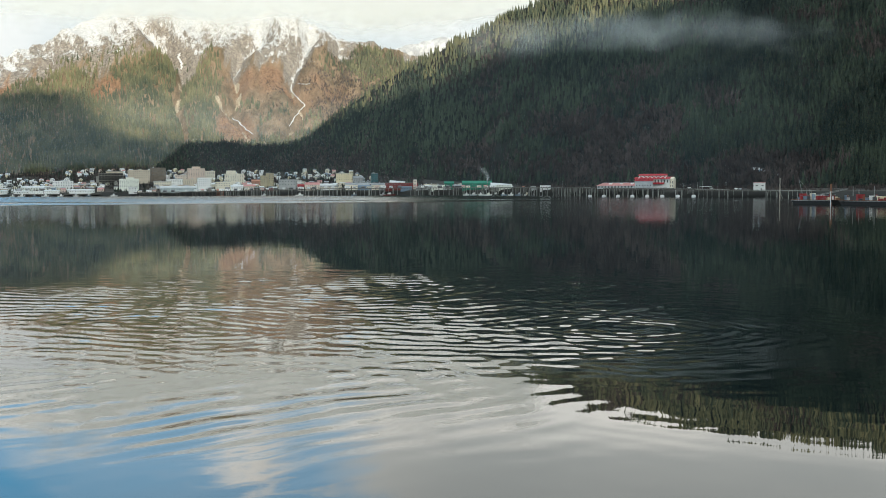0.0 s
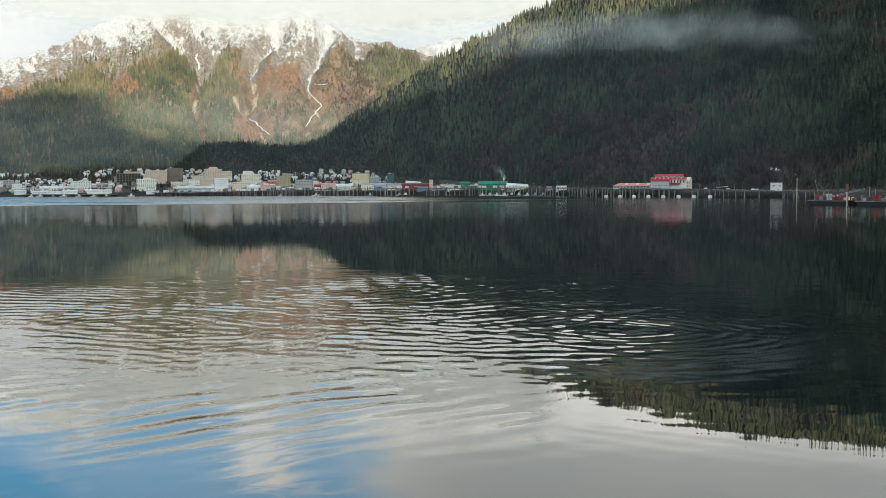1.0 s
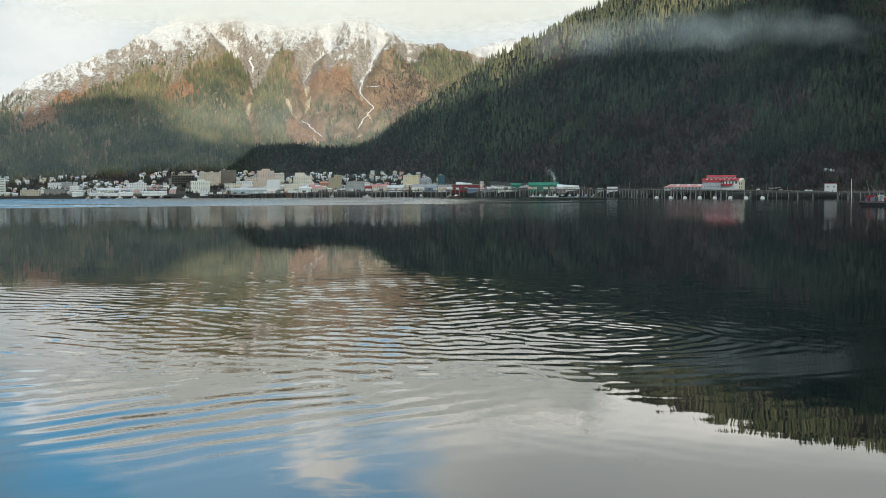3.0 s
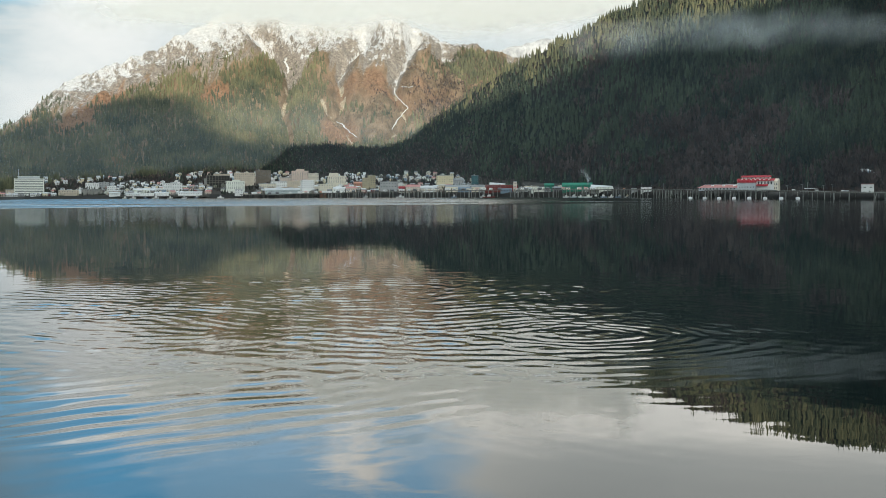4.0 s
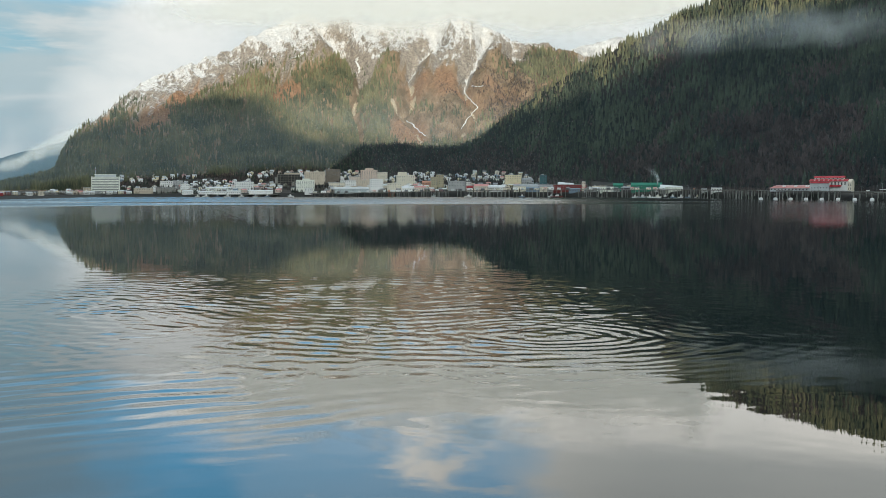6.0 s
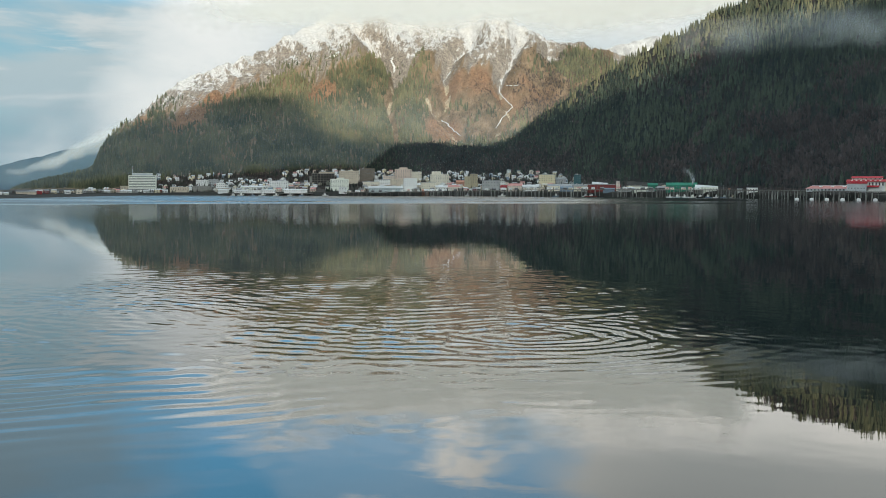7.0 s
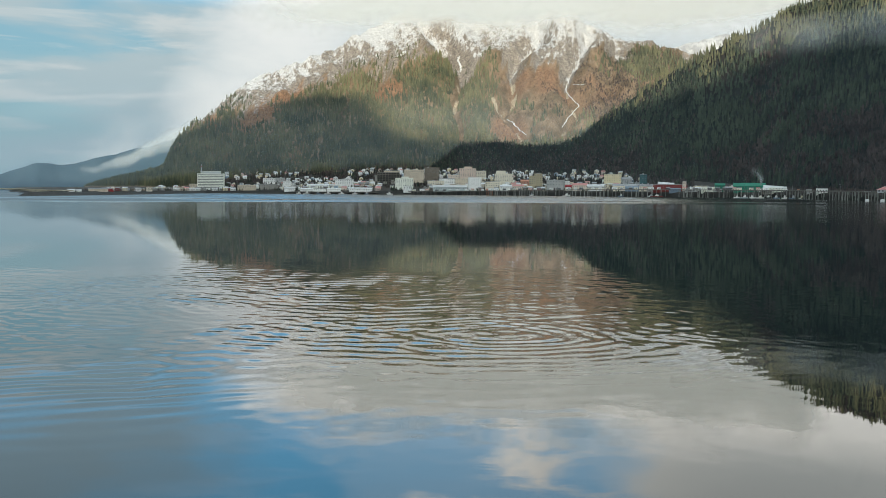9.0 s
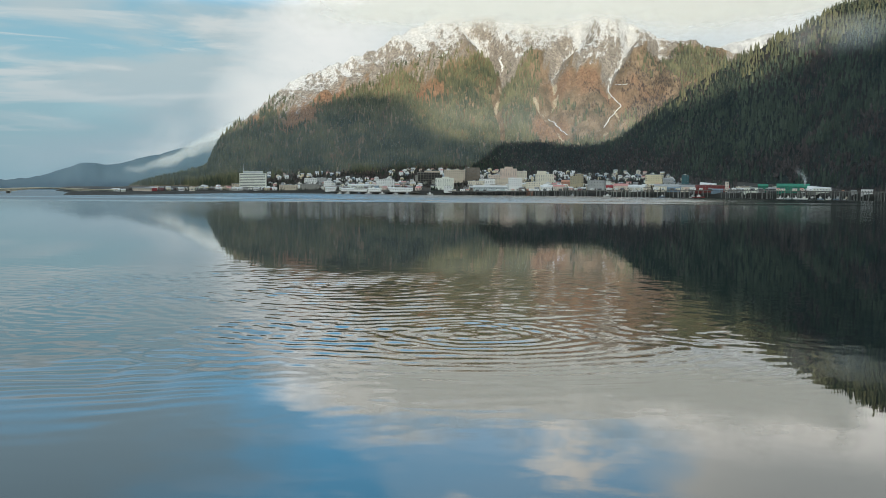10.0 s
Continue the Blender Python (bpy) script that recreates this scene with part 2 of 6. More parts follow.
def water_material():
    m, k, p, pos = material("sea_water", 0.02)
    k.put(p, "Base Color", rgb(0.002, 0.006, 0.006))
    k.put(p, "IOR", 1.48)
    n1 = k.noise(k.scaled(pos, 0.6, 1.0, 1.0), 0.9, 4.0, 0.55)
    n2 = k.noise(k.scaled(pos, 0.5, 1.0, 1.0), 0.07, 3.0, 0.5)
    sepw = k.add("ShaderNodeSeparateXYZ", Vector=pos)
    x, y = sepw.outputs[0], sepw.outputs[1]
    # wind-ruffled water under the town shore, torn into lanes at its edges
    lane = k.noise(k.scaled(pos, 0.0011, 0.0045, 1.0, (0.4, 2.3, 0)), 1.0, 3.0, 0.5, 0.5)
    reach = k.math("ADD", y, k.math("MULTIPLY", k.math("SUBTRACT", lane, 0.5), 1500.0))
    reach = k.math("SUBTRACT", reach, k.math("MULTIPLY", x, 0.75))
    ruffle = k.math("MULTIPLY", k.step(reach, 1330.0, 1680.0), k.step(x, 350.0, -350.0))
    ruffle = k.math("MULTIPLY", ruffle, k.step(lane, 0.30, 0.45, 0.35, 1.0))
    k.put(p, "Roughness", k.math("ADD", k.step(y, 220.0, 800.0, 0.01, 0.10), k.math("MULTIPLY", ruffle, 0.16)))
    chop = k.math("MULTIPLY", k.math("MULTIPLY", k.noise(pos, 1.6, 2.0, 0.5), ruffle), 0.02)
    h = k.math("ADD", chop, k.math("ADD", k.math("MULTIPLY", n1, k.step(y, 110.0, 350.0, 0.0012, 0.0030)), k.math("MULTIPLY", n2, 0.012)))
    facing = k.add("ShaderNodeVectorMath", {"operation": "ADD"})
    k.put(facing, "i0", k.add("ShaderNodeNewGeometry").outputs["Normal"])
    # normals lean to the camera's side so this band mirrors brighter sky
    k.put(facing, "i1", k.add("ShaderNodeCombineXYZ", Y=k.math("MULTIPLY", ruffle, -0.165)).outputs[0])
    unit = k.add("ShaderNodeVectorMath", {"operation": "NORMALIZE"})
    k.put(unit, "i0", facing.outputs[0])
    waves = k.add("ShaderNodeBump", Height=h, Strength=1.0, Distance=1.0, Normal=unit.outputs[0])
    k.tree.links.new(waves.outputs[0], p.inputs["Normal"])
    return m


M["water"] = water_material()


def vapour(name, colour, amount, scale, lo, hi, stretch=(1, 1, 1)):
    """Mist and cloud: a soft veil whose density is the mesh's own 'veil' times a drifting noise."""
    m = bpy.data.materials.new(name)
    m.use_nodes = True
    k = Nodes(m.node_tree)
    pos = k.add("ShaderNodeNewGeometry").outputs["Position"]
    n = k.noise(k.scaled(pos, *stretch), scale, 6.0, 0.55, 0.3)
    d = k.add("ShaderNodeAttribute", {"attribute_name": "veil"}).outputs["Fac"]
    v = k.math("ADD", k.math("MULTIPLY", d, 1.15), k.math("SUBTRACT", n, 0.72))
    a = k.math("MULTIPLY", k.step(v, lo, hi), k.math("MULTIPLY", amount, k.step(d, 0.0, 0.35)))
    body = k.add("ShaderNodeAddShader")
    dif = k.add("ShaderNodeBsdfDiffuse", Color=rgb(*colour))
    tra = k.add("ShaderNodeBsdfTranslucent", Color=rgb(*[c * 0.6 for c in colour]))
    k.tree.links.new(dif.outputs[0], body.inputs[0])
    k.tree.links.new(tra.outputs[0], body.inputs[1])
    mixer = k.add("ShaderNodeMixShader", Fac=a)
    k.tree.links.new(k.add("ShaderNodeBsdfTransparent").outputs[0], mixer.inputs[1])
    k.tree.links.new(body.outputs[0], mixer.inputs[2])
    k.tree.links.new(mixer.outputs[0], k.add("ShaderNodeOutputMaterial").inputs[0])
    return m


M["mist"] = vapour("mist", (0.52, 0.545, 0.55), 0.15, 0.007, 0.12, 1.0, (0.3, 0.6, 2.4))
# faint blue for the sheet that imitates distance before the wooded slope
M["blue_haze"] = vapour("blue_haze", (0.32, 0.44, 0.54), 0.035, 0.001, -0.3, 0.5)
# bluish grey sheet colour that paints haze over the snowy mountain
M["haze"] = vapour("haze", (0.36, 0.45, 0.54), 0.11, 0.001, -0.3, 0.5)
M["steam"] = vapour("steam", (0.6, 0.62, 0.64), 0.20, 0.06, 0.05, 0.9)
M["valley_cloud"] = vapour("valley_cloud", (0.34, 0.39, 0.43), 0.34, 0.012, 0.30, 0.85, (1, 1, 1.6))
M["cloud"] = vapour("cloud", (0.31, 0.335, 0.35), 0.8, 0.007, 0.0, 0.9, (0.7, 1, 1.5))


# ---- land ----
TABLE = np.random.RandomState(11).rand(256, 256)


def lattice(x, y):
    """Smooth noise from 0 to 1 over arrays."""
    xi, yi = np.floor(x).astype(int), np.floor(y).astype(int)
    fx, fy = x - xi, y - yi
    fx, fy = fx * fx * (3 - 2 * fx), fy * fy * (3 - 2 * fy)
    t = lambda i, j: TABLE[i % 256, j % 256]
    return (t(xi, yi) * (1 - fx) + t(xi + 1, yi) * fx) * (1 - fy) + (t(xi, yi + 1) * (1 - fx) + t(xi + 1, yi + 1) * fx) * fy


def fbm(x, y, octaves=5, gain=0.5):
    total, amp, norm = 0, 1.0, 0
    for o in range(octaves):
        total = total + amp * lattice(x * 2 ** o + 17.3 * o, y * 2 ** o + 9.1 * o)
        norm, amp = norm + amp, amp * gain
    return total / norm


def ridged(x, y, octaves=4):
    total, amp, norm = 0, 1.0, 0
    for o in range(octaves):
        total = total + amp * (1 - abs(2 * lattice(x * 2 ** o + 5.7 * o, y * 2 ** o + 31.0 * o) - 1))
        norm, amp = norm + amp, amp * 0.5
    return total / norm


def shore_range(a):
    """Distance of the waterline from the origin, by bearing in degrees."""
    return np.interp(a, [-60, -36.5, -35, -33, -26, -16, -9, -2, 2, 9, 13, 16, 22, 40, 70], [4800, 4800, 2790, 2750, 2960, 2860, 2800, 2620, 2500, 1960, 1800, 1720, 1640, 1600, 1700])


GULLIES = [  # bearings and slopes of sight from crest to foot, half width in degrees, depth in metres
    ([(-15.3, .151), (-14.05, .127), (-13.34, .116), (-13.21, .107), (-13.43, .085), (-13.5, .073), (-13.15, .057), (-13.0, .040)], 0.62, 58),
    ([(-9.36, .1325), (-10.22, .118), (-10.65, .108), (-10.48, .098), (-10.37, .080), (-10.94, .073), (-10.52, .060), (-9.73, .048), (-9.5, .040)], 0.52, 44),
    ([(-6.79, .135), (-7.58, .113), (-7.65, .103), (-7.75, .087), (-7.08, .074), (-7.51, .066), (-7.97, .054), (-8.1, .045)], 0.58, 55),
    ([(-5.37, .140), (-5.22, .118), (-5.36, .098), (-5.6, .08)], 0.5, 30),
    ([(-19.3, .113), (-19.6, .09), (-19.2, .06), (-19.5, .03)], 0.6, 34),
    ([(-17.2, .113), (-17.5, .08), (-17.1, .05), (-17.4, .02)], 0.45, 22),
]


def gully_line(points, e):
    """Bearing of a gully at the slope of sight e."""
    p = sorted((q[1], q[0]) for q in points)
    return np.interp(e, [q[0] for q in p], [q[1] for q in p])


def snow_base(a, r):
    """The snowy mountain's broad form: height, and share of the way from foot to crest."""
    rise = np.interp(a, [-34, -31.6, -29.4, -28.3, -27.9, -27.2, -26.5, -25.8, -24.5, -23.4, -21.6, -19.3, -17.6, -16.4, -15.8, -15.2, -14, -12.6, -11, -9.6, -8.3, -7.4, -6.9, -4.9, -3.5, -1.9, 2, 6],
                     [-.004, .005, .010, .016, .032, .049, .060, .069, .091, .103, .110, .130, .147, .158, .163, .160, .152, .150, .149, .153, .161, .158, .152, .139, .131, .121, .11, .10])
    top = np.interp(a, [-34, -29, -26, -22, -16, -6, 4], [3500, 3700, 3900, 4150, 4400, 4450, 4500])
    foot = shore_range(a) + 200
    u = (r - foot) / (top - foot)
    up = np.clip(u, 0, 1)
    shape = 0.62 * up ** 1.15 + 0.38 * up ** 2.6
    z = np.interp(a, [-34, -31], [-6, 8]) + rise * top * shape - np.clip(u - 1, 0, 3) * rise * top * 0.9 - np.clip((foot - r) / 6, 0, 60)
    return z, up, rise


def snow_height(a, r):
    """The snow-capped mountain behind the town."""
    z, up, rise = snow_base(a, r)
    e = (z - 14) / r
    x, y = r * np.sin(np.radians(a)), r * np.cos(np.radians(a))
    wild = np.clip(rise / 0.1, 0, 1) * np.clip(up * 5, 0, 1)
    bend = a + 0.34 * (fbm(r / 150.0, a / 3.0, 3) - 0.5)
    for points, wide, deep in GULLIES:
        lo, hi = min(p[1] for p in points), max(p[1] for p in points)
        d = abs(bend - gully_line(points, e)) / (wide * (0.7 + 0.8 * up))
        z = z - deep * wild * np.clip((e - lo) / 0.012, 0, 1) * np.clip((hi + .02 - e) / 0.02, 0, 1) * (np.clip(1 - d, 0, 1) ** 1.2 - 0.28 * np.clip(1 - abs(d - 1.5), 0, 1))
    high = np.clip((up - 0.45) * 2.6, 0, 1)
    # slanting ribs and cliffs of bare rock under the crest, broad spurs below
    slant = ridged(a / 1.05 + up * 2.2 + 0.9 * fbm(r / 170.0, a / 1.4, 3), r / 700.0, 4) - 0.5
    cliff = ridged(x / 60.0 + y / 150.0 + 0.8 * fbm(x / 60.0, y / 60.0, 2), y / 120.0, 4) - 0.5
    spur = ridged(a / 2.3 + 0.5 * fbm(r / 260.0, a / 3.0, 3), r / 1500.0, 3) - 0.5
    crag = fbm(x / 120.0, y / 120.0, 5) - 0.5
    z = z + wild * (slant * 62 * high * (1.25 - up) + cliff * 34 * high + spur * 105 * up * (1.15 - up) + crag * 34)
    return np.where((a < -34.2) | (a > 6.2), -60.0, z)


def blob(a, e, ca, ce, ra, re):
    """1 inside an oval of the mountainside, fading to 0 at its edge."""
    return np.clip(1.5 - 1.5 * np.hypot((a - ca) / ra, (e - ce) / re), 0, 1)


def snow_cover(a, r):
    """Snow, red brush and bare scree of the snowy mountain, each from 0 to 1."""
    z = snow_base(a, r)[0]
    e = (z - 14) / r
    x, y = r * np.sin(np.radians(a)), r * np.cos(np.radians(a))
    line = np.interp(a, [-30, -27, -24.6, -23.6, -22.7, -21.2, -20.2, -18.3, -16.7, -15.5, -14.7, -13.9, -13.2, -12.5, -11.8, -10.6, -9.6, -8.8, -7.8, -6.8, -6.2, -5.4, -4.6, -2.5, 4],
                     [.06, .07, .080, .084, .091, .098, .109, .116, .112, .119, .125, .122, .112, .106, .121, .110, .119, .116, .110, .113, .125, .131, .129, .122, .11])
    rough = fbm(x / 45.0, y / 110.0, 4) - 0.5
    snow = (e - line) / 0.026 + np.interp(a, [-19, -16], [0.75, 0.42]) + rough * 1.1
    scree = np.zeros(np.shape(a))
    bend = a + 0.30 * (fbm(r / 90.0, a / 2.0, 3) - 0.5)
    for n, (points, wide, deep) in enumerate(GULLIES[:4]):
        d = abs(bend - gully_line(points, e))
        snow = snow + 0.75 * np.clip(1 - d / 0.55, 0, 1) * np.clip((e - line + 0.016) / 0.02, 0, 1)
        scree = np.maximum(scree, np.clip(1.15 - d / (0.24, 0.26, 0.13, 0.0001)[n], 0, 1) * np.clip((line - e) / 0.01, 0, 1) * np.clip((e - 0.045) / 0.006, 0, 1) * np.clip(2.4 * fbm(x / 18.0, r / 45.0, 3) - 0.6, 0, 1.1))
    d = abs(bend - gully_line([(-11.9, .085), (-11.65, .080), (-11.09, .068), (-10.52, .060), (-9.9, .05)], e))
    scree = np.maximum(scree, np.clip(1.15 - d / 0.22, 0, 1) * np.clip((.086 - e) / .01, 0, 1) * np.clip((e - 0.048) / 0.006, 0, 1) * fbm(x / 14.0, y / 40.0, 3) * 1.5)
    chute = np.clip(1.5 - abs(a - gully_line([(-20.5, .106), (-21.87, .085), (-22.68, .073), (-23.75, .056), (-24.2, .045)], e)) / 0.95, 0, 1) * np.clip((e - .043) / .012, 0, 1) * np.clip((.112 - e) / .02, 0, 1)
    red = np.maximum.reduce([chute, blob(a, e, -16.8, .0855, 1.3, .014), blob(a, e, -10.66, .0545, 1.25, .016), 0.6 * blob(a, e, -8.8, .096, 3.4, .022), 0.5 * blob(a, e, -21.4, .027, 1.8, .016), 0.8 * blob(a, e, -25.9, .055, .8, .01), 0.55 * blob(a, e, -6.1, .083, 2.2, .022)])
    red = np.clip(red * (0.55 + 0.9 * fbm(x / 60.0 + 8, y / 90.0, 4)), 0, 1)
    return np.clip(snow, -1, 2), red, np.clip(scree, 0, 1)


def wood_height(a, r):
    """The dark wooded mountain along the channel, with the low hill that runs out behind the town."""
    rise = np.interp(a, [-17, -14.6, -13.6, -13, -11, -10, -8, -6.9, -5.3, -3.6, -1.8, .2, 2.3, 4.3, 7.2, 10.5, 14.7, 21.7, 35, 50, 70],
                     [-.01, .019, .034, .040, .044, .041, .041, .048, .071, .089, .110, .129, .146, .160, .179, .193, .207, .212, .22, .24, .24])
    top = np.interp(a, [-17, -12, -5, 0, 10, 22, 40, 60], [3250, 3300, 3200, 3100, 3000, 2900, 2700, 2700])
    foot = shore_range(a) + np.interp(a, [-17, -4, 3, 9, 20, 50], [330, 230, 130, 120, 110, 110])
    u = (r - foot) / (top - foot)
    x, y = r * np.sin(np.radians(a)), r * np.cos(np.radians(a))
    up = np.clip(u, 0, 1)
    shape = 0.8 * up ** 1.05 + 0.2 * up ** 2
    z = 12 + rise * top * shape - np.clip(u - 1, 0, 3) * rise * top * 0.8 - np.clip((foot - r) / 4, 0, 60)
    wild = np.clip(rise / 0.1, 0, 1) * np.clip(up * 4, 0, 1)
    z = z + (ridged(a / 3.1 + 0.3 * fbm(r / 300.0, a / 4.0, 3), r / 1300.0) - 0.5) * 70 * wild * (1.1 - 0.8 * up) + (fbm(x / 110.0, y / 110.0, 4) - 0.5) * 36 * wild
    return np.where(a < -16.9, -60.0, z)


def shelf_height(a, r):
    """The built-up strip between the waterline and the slopes."""
    d = r - shore_range(a)
    return np.where(d < 0, np.clip(d / 12, -6, 0), 0) + np.clip(d / 9, 0, 1) * np.interp(a, [-33, -26, -20, -16, -8, 3, 9], [5.0, 7.0, 9.5, 11.0, 12.5, 12.5, 9.0]) + np.clip(d - 30, 0, 420) * np.interp(a, [-33, -28, -24, -18, -8, -3, 2, 8], [.02, .03, .11, .15, .16, .16, .12, .05])


def land_height(x, y):
    """Height of whatever ground lies at (x, y)."""
    a, r = np.degrees(np.arctan2(x, y)), np.hypot(x, y)
    return np.maximum(np.maximum(snow_height(a, r), wood_height(a, r)), shelf_height(a, r))


def mesh_from(name, verts, faces, smooth=True):
    """A mesh from an array of vertices and an array of faces, all with as many corners."""
    verts, faces = np.asarray(verts, np.float32), np.asarray(faces, np.int32)
    me = bpy.data.meshes.new(name)
    me.vertices.add(len(verts))
    me.vertices.foreach_set("co", verts.ravel())
    n, c = faces.shape
    me.loops.add(n * c)
    me.loops.foreach_set("vertex_index", faces.ravel())
    me.polygons.add(n)
    me.polygons.foreach_set("loop_start", np.arange(0, n * c, c, dtype=np.int32))
    me.polygons.foreach_set("use_smooth", np.full(n, smooth))
    me.update(calc_edges=True)
    me.validate()
    return me


def grid_faces(rows, cols):
    i = np.arange(rows * cols).reshape(rows, cols)
    return np.stack([i[:-1, :-1], i[:-1, 1:], i[1:, 1:], i[1:, :-1]], -1).reshape(-1, 4)


def fan_grid(bearings, ranges, height):
    """A sheet of ground over bearings (degrees) and ranges (metres)."""
    a, r = np.meshgrid(bearings, ranges)
    z = height(a, r)
    t = np.radians(a)
    return np.stack([r * np.sin(t), r * np.cos(t), z], -1).reshape(-1, 3), grid_faces(len(ranges), len(bearings))[:, ::-1]


def land(name, bearings, ranges, height, mat, label, category):
    v, f = fan_grid(bearings, ranges, height)
    me = mesh_from(name, v, f)
    me.materials.append(mat)
    if height is snow_height:
        for key, values in zip(("snow", "red", "scree"), snow_cover(*np.meshgrid(bearings, ranges))):
            me.attributes.new(key, "FLOAT", "POINT").data.foreach_set("value", values.astype(np.float32).ravel())
    return tagged(new(name, me), label, category, kind="structure")


land("mountain_snowy", np.linspace(-34, 6, 760), np.linspace(2850, 4780, 300), snow_height, M["alpine"],
     "steep mountain with snow-dusted crest, red-brown brush and rocky gullies", "mountain")
land("mountain_wooded", np.linspace(-17, 70, 520), np.linspace(1600, 3700, 200), wood_height, M["forest_floor"],
     "dark wooded mountain rising straight from the channel shore", "mountain")
land("ground", np.linspace(-60, 70, 300), np.linspace(1560, 3450, 160), lambda a, r: np.minimum(shelf_height(a, r), 80), M["shore"],
     "gravel shore and built-up land along the waterline", "ground")


def far_ridge(name, a0, a1, r, heights, depth, mat, label):
    """A distant ridge, higher or lower along its length as the few heights say."""
    b = np.linspace(a0, a1, 120)
    keys, heights = [q[0] for q in heights], [q[1] for q in heights]

    def h(a, q):
        top = np.interp(a, keys, heights) * (0.95 + 0.1 * fbm(a * 0.9, a * 0 + 3.3, 4))
        return top * np.clip(1 - abs((q - r) / depth), 0, 1) ** 1.2 - 4 + 8 * (fbm(a * 3, q / 90.0, 3) - 0.5)
    return land(name, b, np.linspace(r - depth, r + depth, 24), h, mat, label, "hill")


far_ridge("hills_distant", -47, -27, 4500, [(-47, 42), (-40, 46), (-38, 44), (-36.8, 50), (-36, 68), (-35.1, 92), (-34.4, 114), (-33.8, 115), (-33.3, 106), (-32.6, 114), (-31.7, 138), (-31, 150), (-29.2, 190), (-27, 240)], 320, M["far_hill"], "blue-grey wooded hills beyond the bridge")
far_ridge("snowfield_distant", -7, 5, 4760, [(-7, 430), (-4.6, 590), (-2.2, 670), (0.2, 700), (2.6, 690), (5, 640)], 160, M["snow_rock"], "white snowfield ridge behind the wooded mountain")


def island_ridge():
    """Unseen island mountains behind the camera; crest shaped to cast the slopes' shade."""
    x = np.linspace(-3500, 5400, 445)
    y = np.linspace(-3150, -650, 81)
    gx, gy = np.meshgrid(x, y)
    crest = np.interp(gx, [-3500, -1600, -664, -378, -246, -104, 43, 200, 297, 326, 451, 689, 826, 931, 1236, 1447, 1693, 1933, 2112, 3200, 5400],
                      [800, 900, 1006, 1089, 1154, 1224, 1296, 1327, 1287, 1196, 1102, 1094, 1061, 1086, 1140, 1205, 1250, 1290, 1284, 1200, 1050])
    z = crest * np.clip(1 - abs((gy + 1900) / 1250), 0, 1) ** 0.9 + 16 * (fbm(gx / 90, gy / 90, 4) - 0.5) - 3
    me = mesh_from("mountain_island", np.stack([gx, gy, z], -1).reshape(-1, 3), grid_faces(81, 445))
    me.materials.append(M["forest_floor"])
    tagged(new("mountain_island", me), "unseen island ridge with its crest shaped to shade the slopes", "mountain", kind="structure")


island_ridge()


# ---- water ----
RINGS = [  # x, y, wavelength, reach, start, height
    (18.5, 109.5, 2.1, 7.0, 6.0, 0.030),
    (6.0, 121.0, 3.3, 26.0, 8.0, 0.046),
    (-27.0, 112.0, 2.4, 20.0, 7.0, 0.016),
    (-12.0, 150.0, 3.5, 40.0, 8.0, 0.036),
]


def ripple_height(x, y):
    """Rings and wakes on the calm channel, in metres."""
    z = 0 * x
    wob = fbm(x / 17.0, y / 17.0, 3) - 0.5
    fine = fbm(x / 3.6, y / 3.6, 2) - 0.5
    broken = np.clip((fbm(x / 7.0 + 40, y / 13.0, 3) - 0.25) * 2.4, 0.12, 1.25)
    # the stirred patch; the water beside it and close by lies smooth
    patch = 1 / (1 + (np.hypot((x + 10) / 44, (y - 137) / 50)) ** 6)
    for n, (cx, cy, wave, reach, start, amp) in enumerate(RINGS):
        d = np.hypot((x - cx) * 0.88, y - cy) + wob * 6.0 + fine * 1.3
        fade = np.exp(-np.clip(d - start, 0, 999) / reach) * np.clip((d - (1 if n == 0 else 4)) / 5, 0, 1)
        if n == 1:  # open towards the far side
            fade = fade * np.clip(0.25 + 0.75 * ((x - cx) * 0.45 - (y - cy) * 0.9) / np.maximum(d, 1), 0.05, 1)
        z = z + amp * fade * np.sin(2 * math.pi * d / wave + n) * (broken if n else 0.75) * (patch if n else 1)
    # a slanting train of wavelets near at hand, and small chop further out
    u = x * 0.62 - y * 0.78 + wob * 7.0
    z = z + 0.024 * np.exp(-(((x + 12) / 15) ** 2 + ((y - 72) / 13) ** 2)) * np.sin(2 * math.pi * u / 3.4) * broken
    u = y * 0.97 + x * 0.24 + wob * 10.0 + fine
    z = z + 0.026 * np.exp(-(((x + 38) / 32) ** 2 + ((y - 145) / 34) ** 2)) * np.sin(2 * math.pi * u / 3.0) * broken
    # two finer trains crossing the patch break the crests into short lengths
    for turn, wave, amp in ((0.62, 2.6, 0.011), (-0.75, 3.1, 0.012)):
        u = y * math.cos(turn) + x * math.sin(turn) + wob * 8.0 + fine * 0.8
        z = z + amp * patch * np.sin(2 * math.pi * u / wave) * np.clip(fbm(x / 10.0 + 70 * turn, y / 18.0, 2) * 2 - 0.4, 0, 1)
    z = z + 0.035 * (fbm(x / 9.0, y / 4.0 + 9, 3) - 0.5) * patch
    return z + 0.012 * np.sin(2 * math.pi * (y + 0.2 * x + wob * 20) / 11.0) * (0.08 + patch)


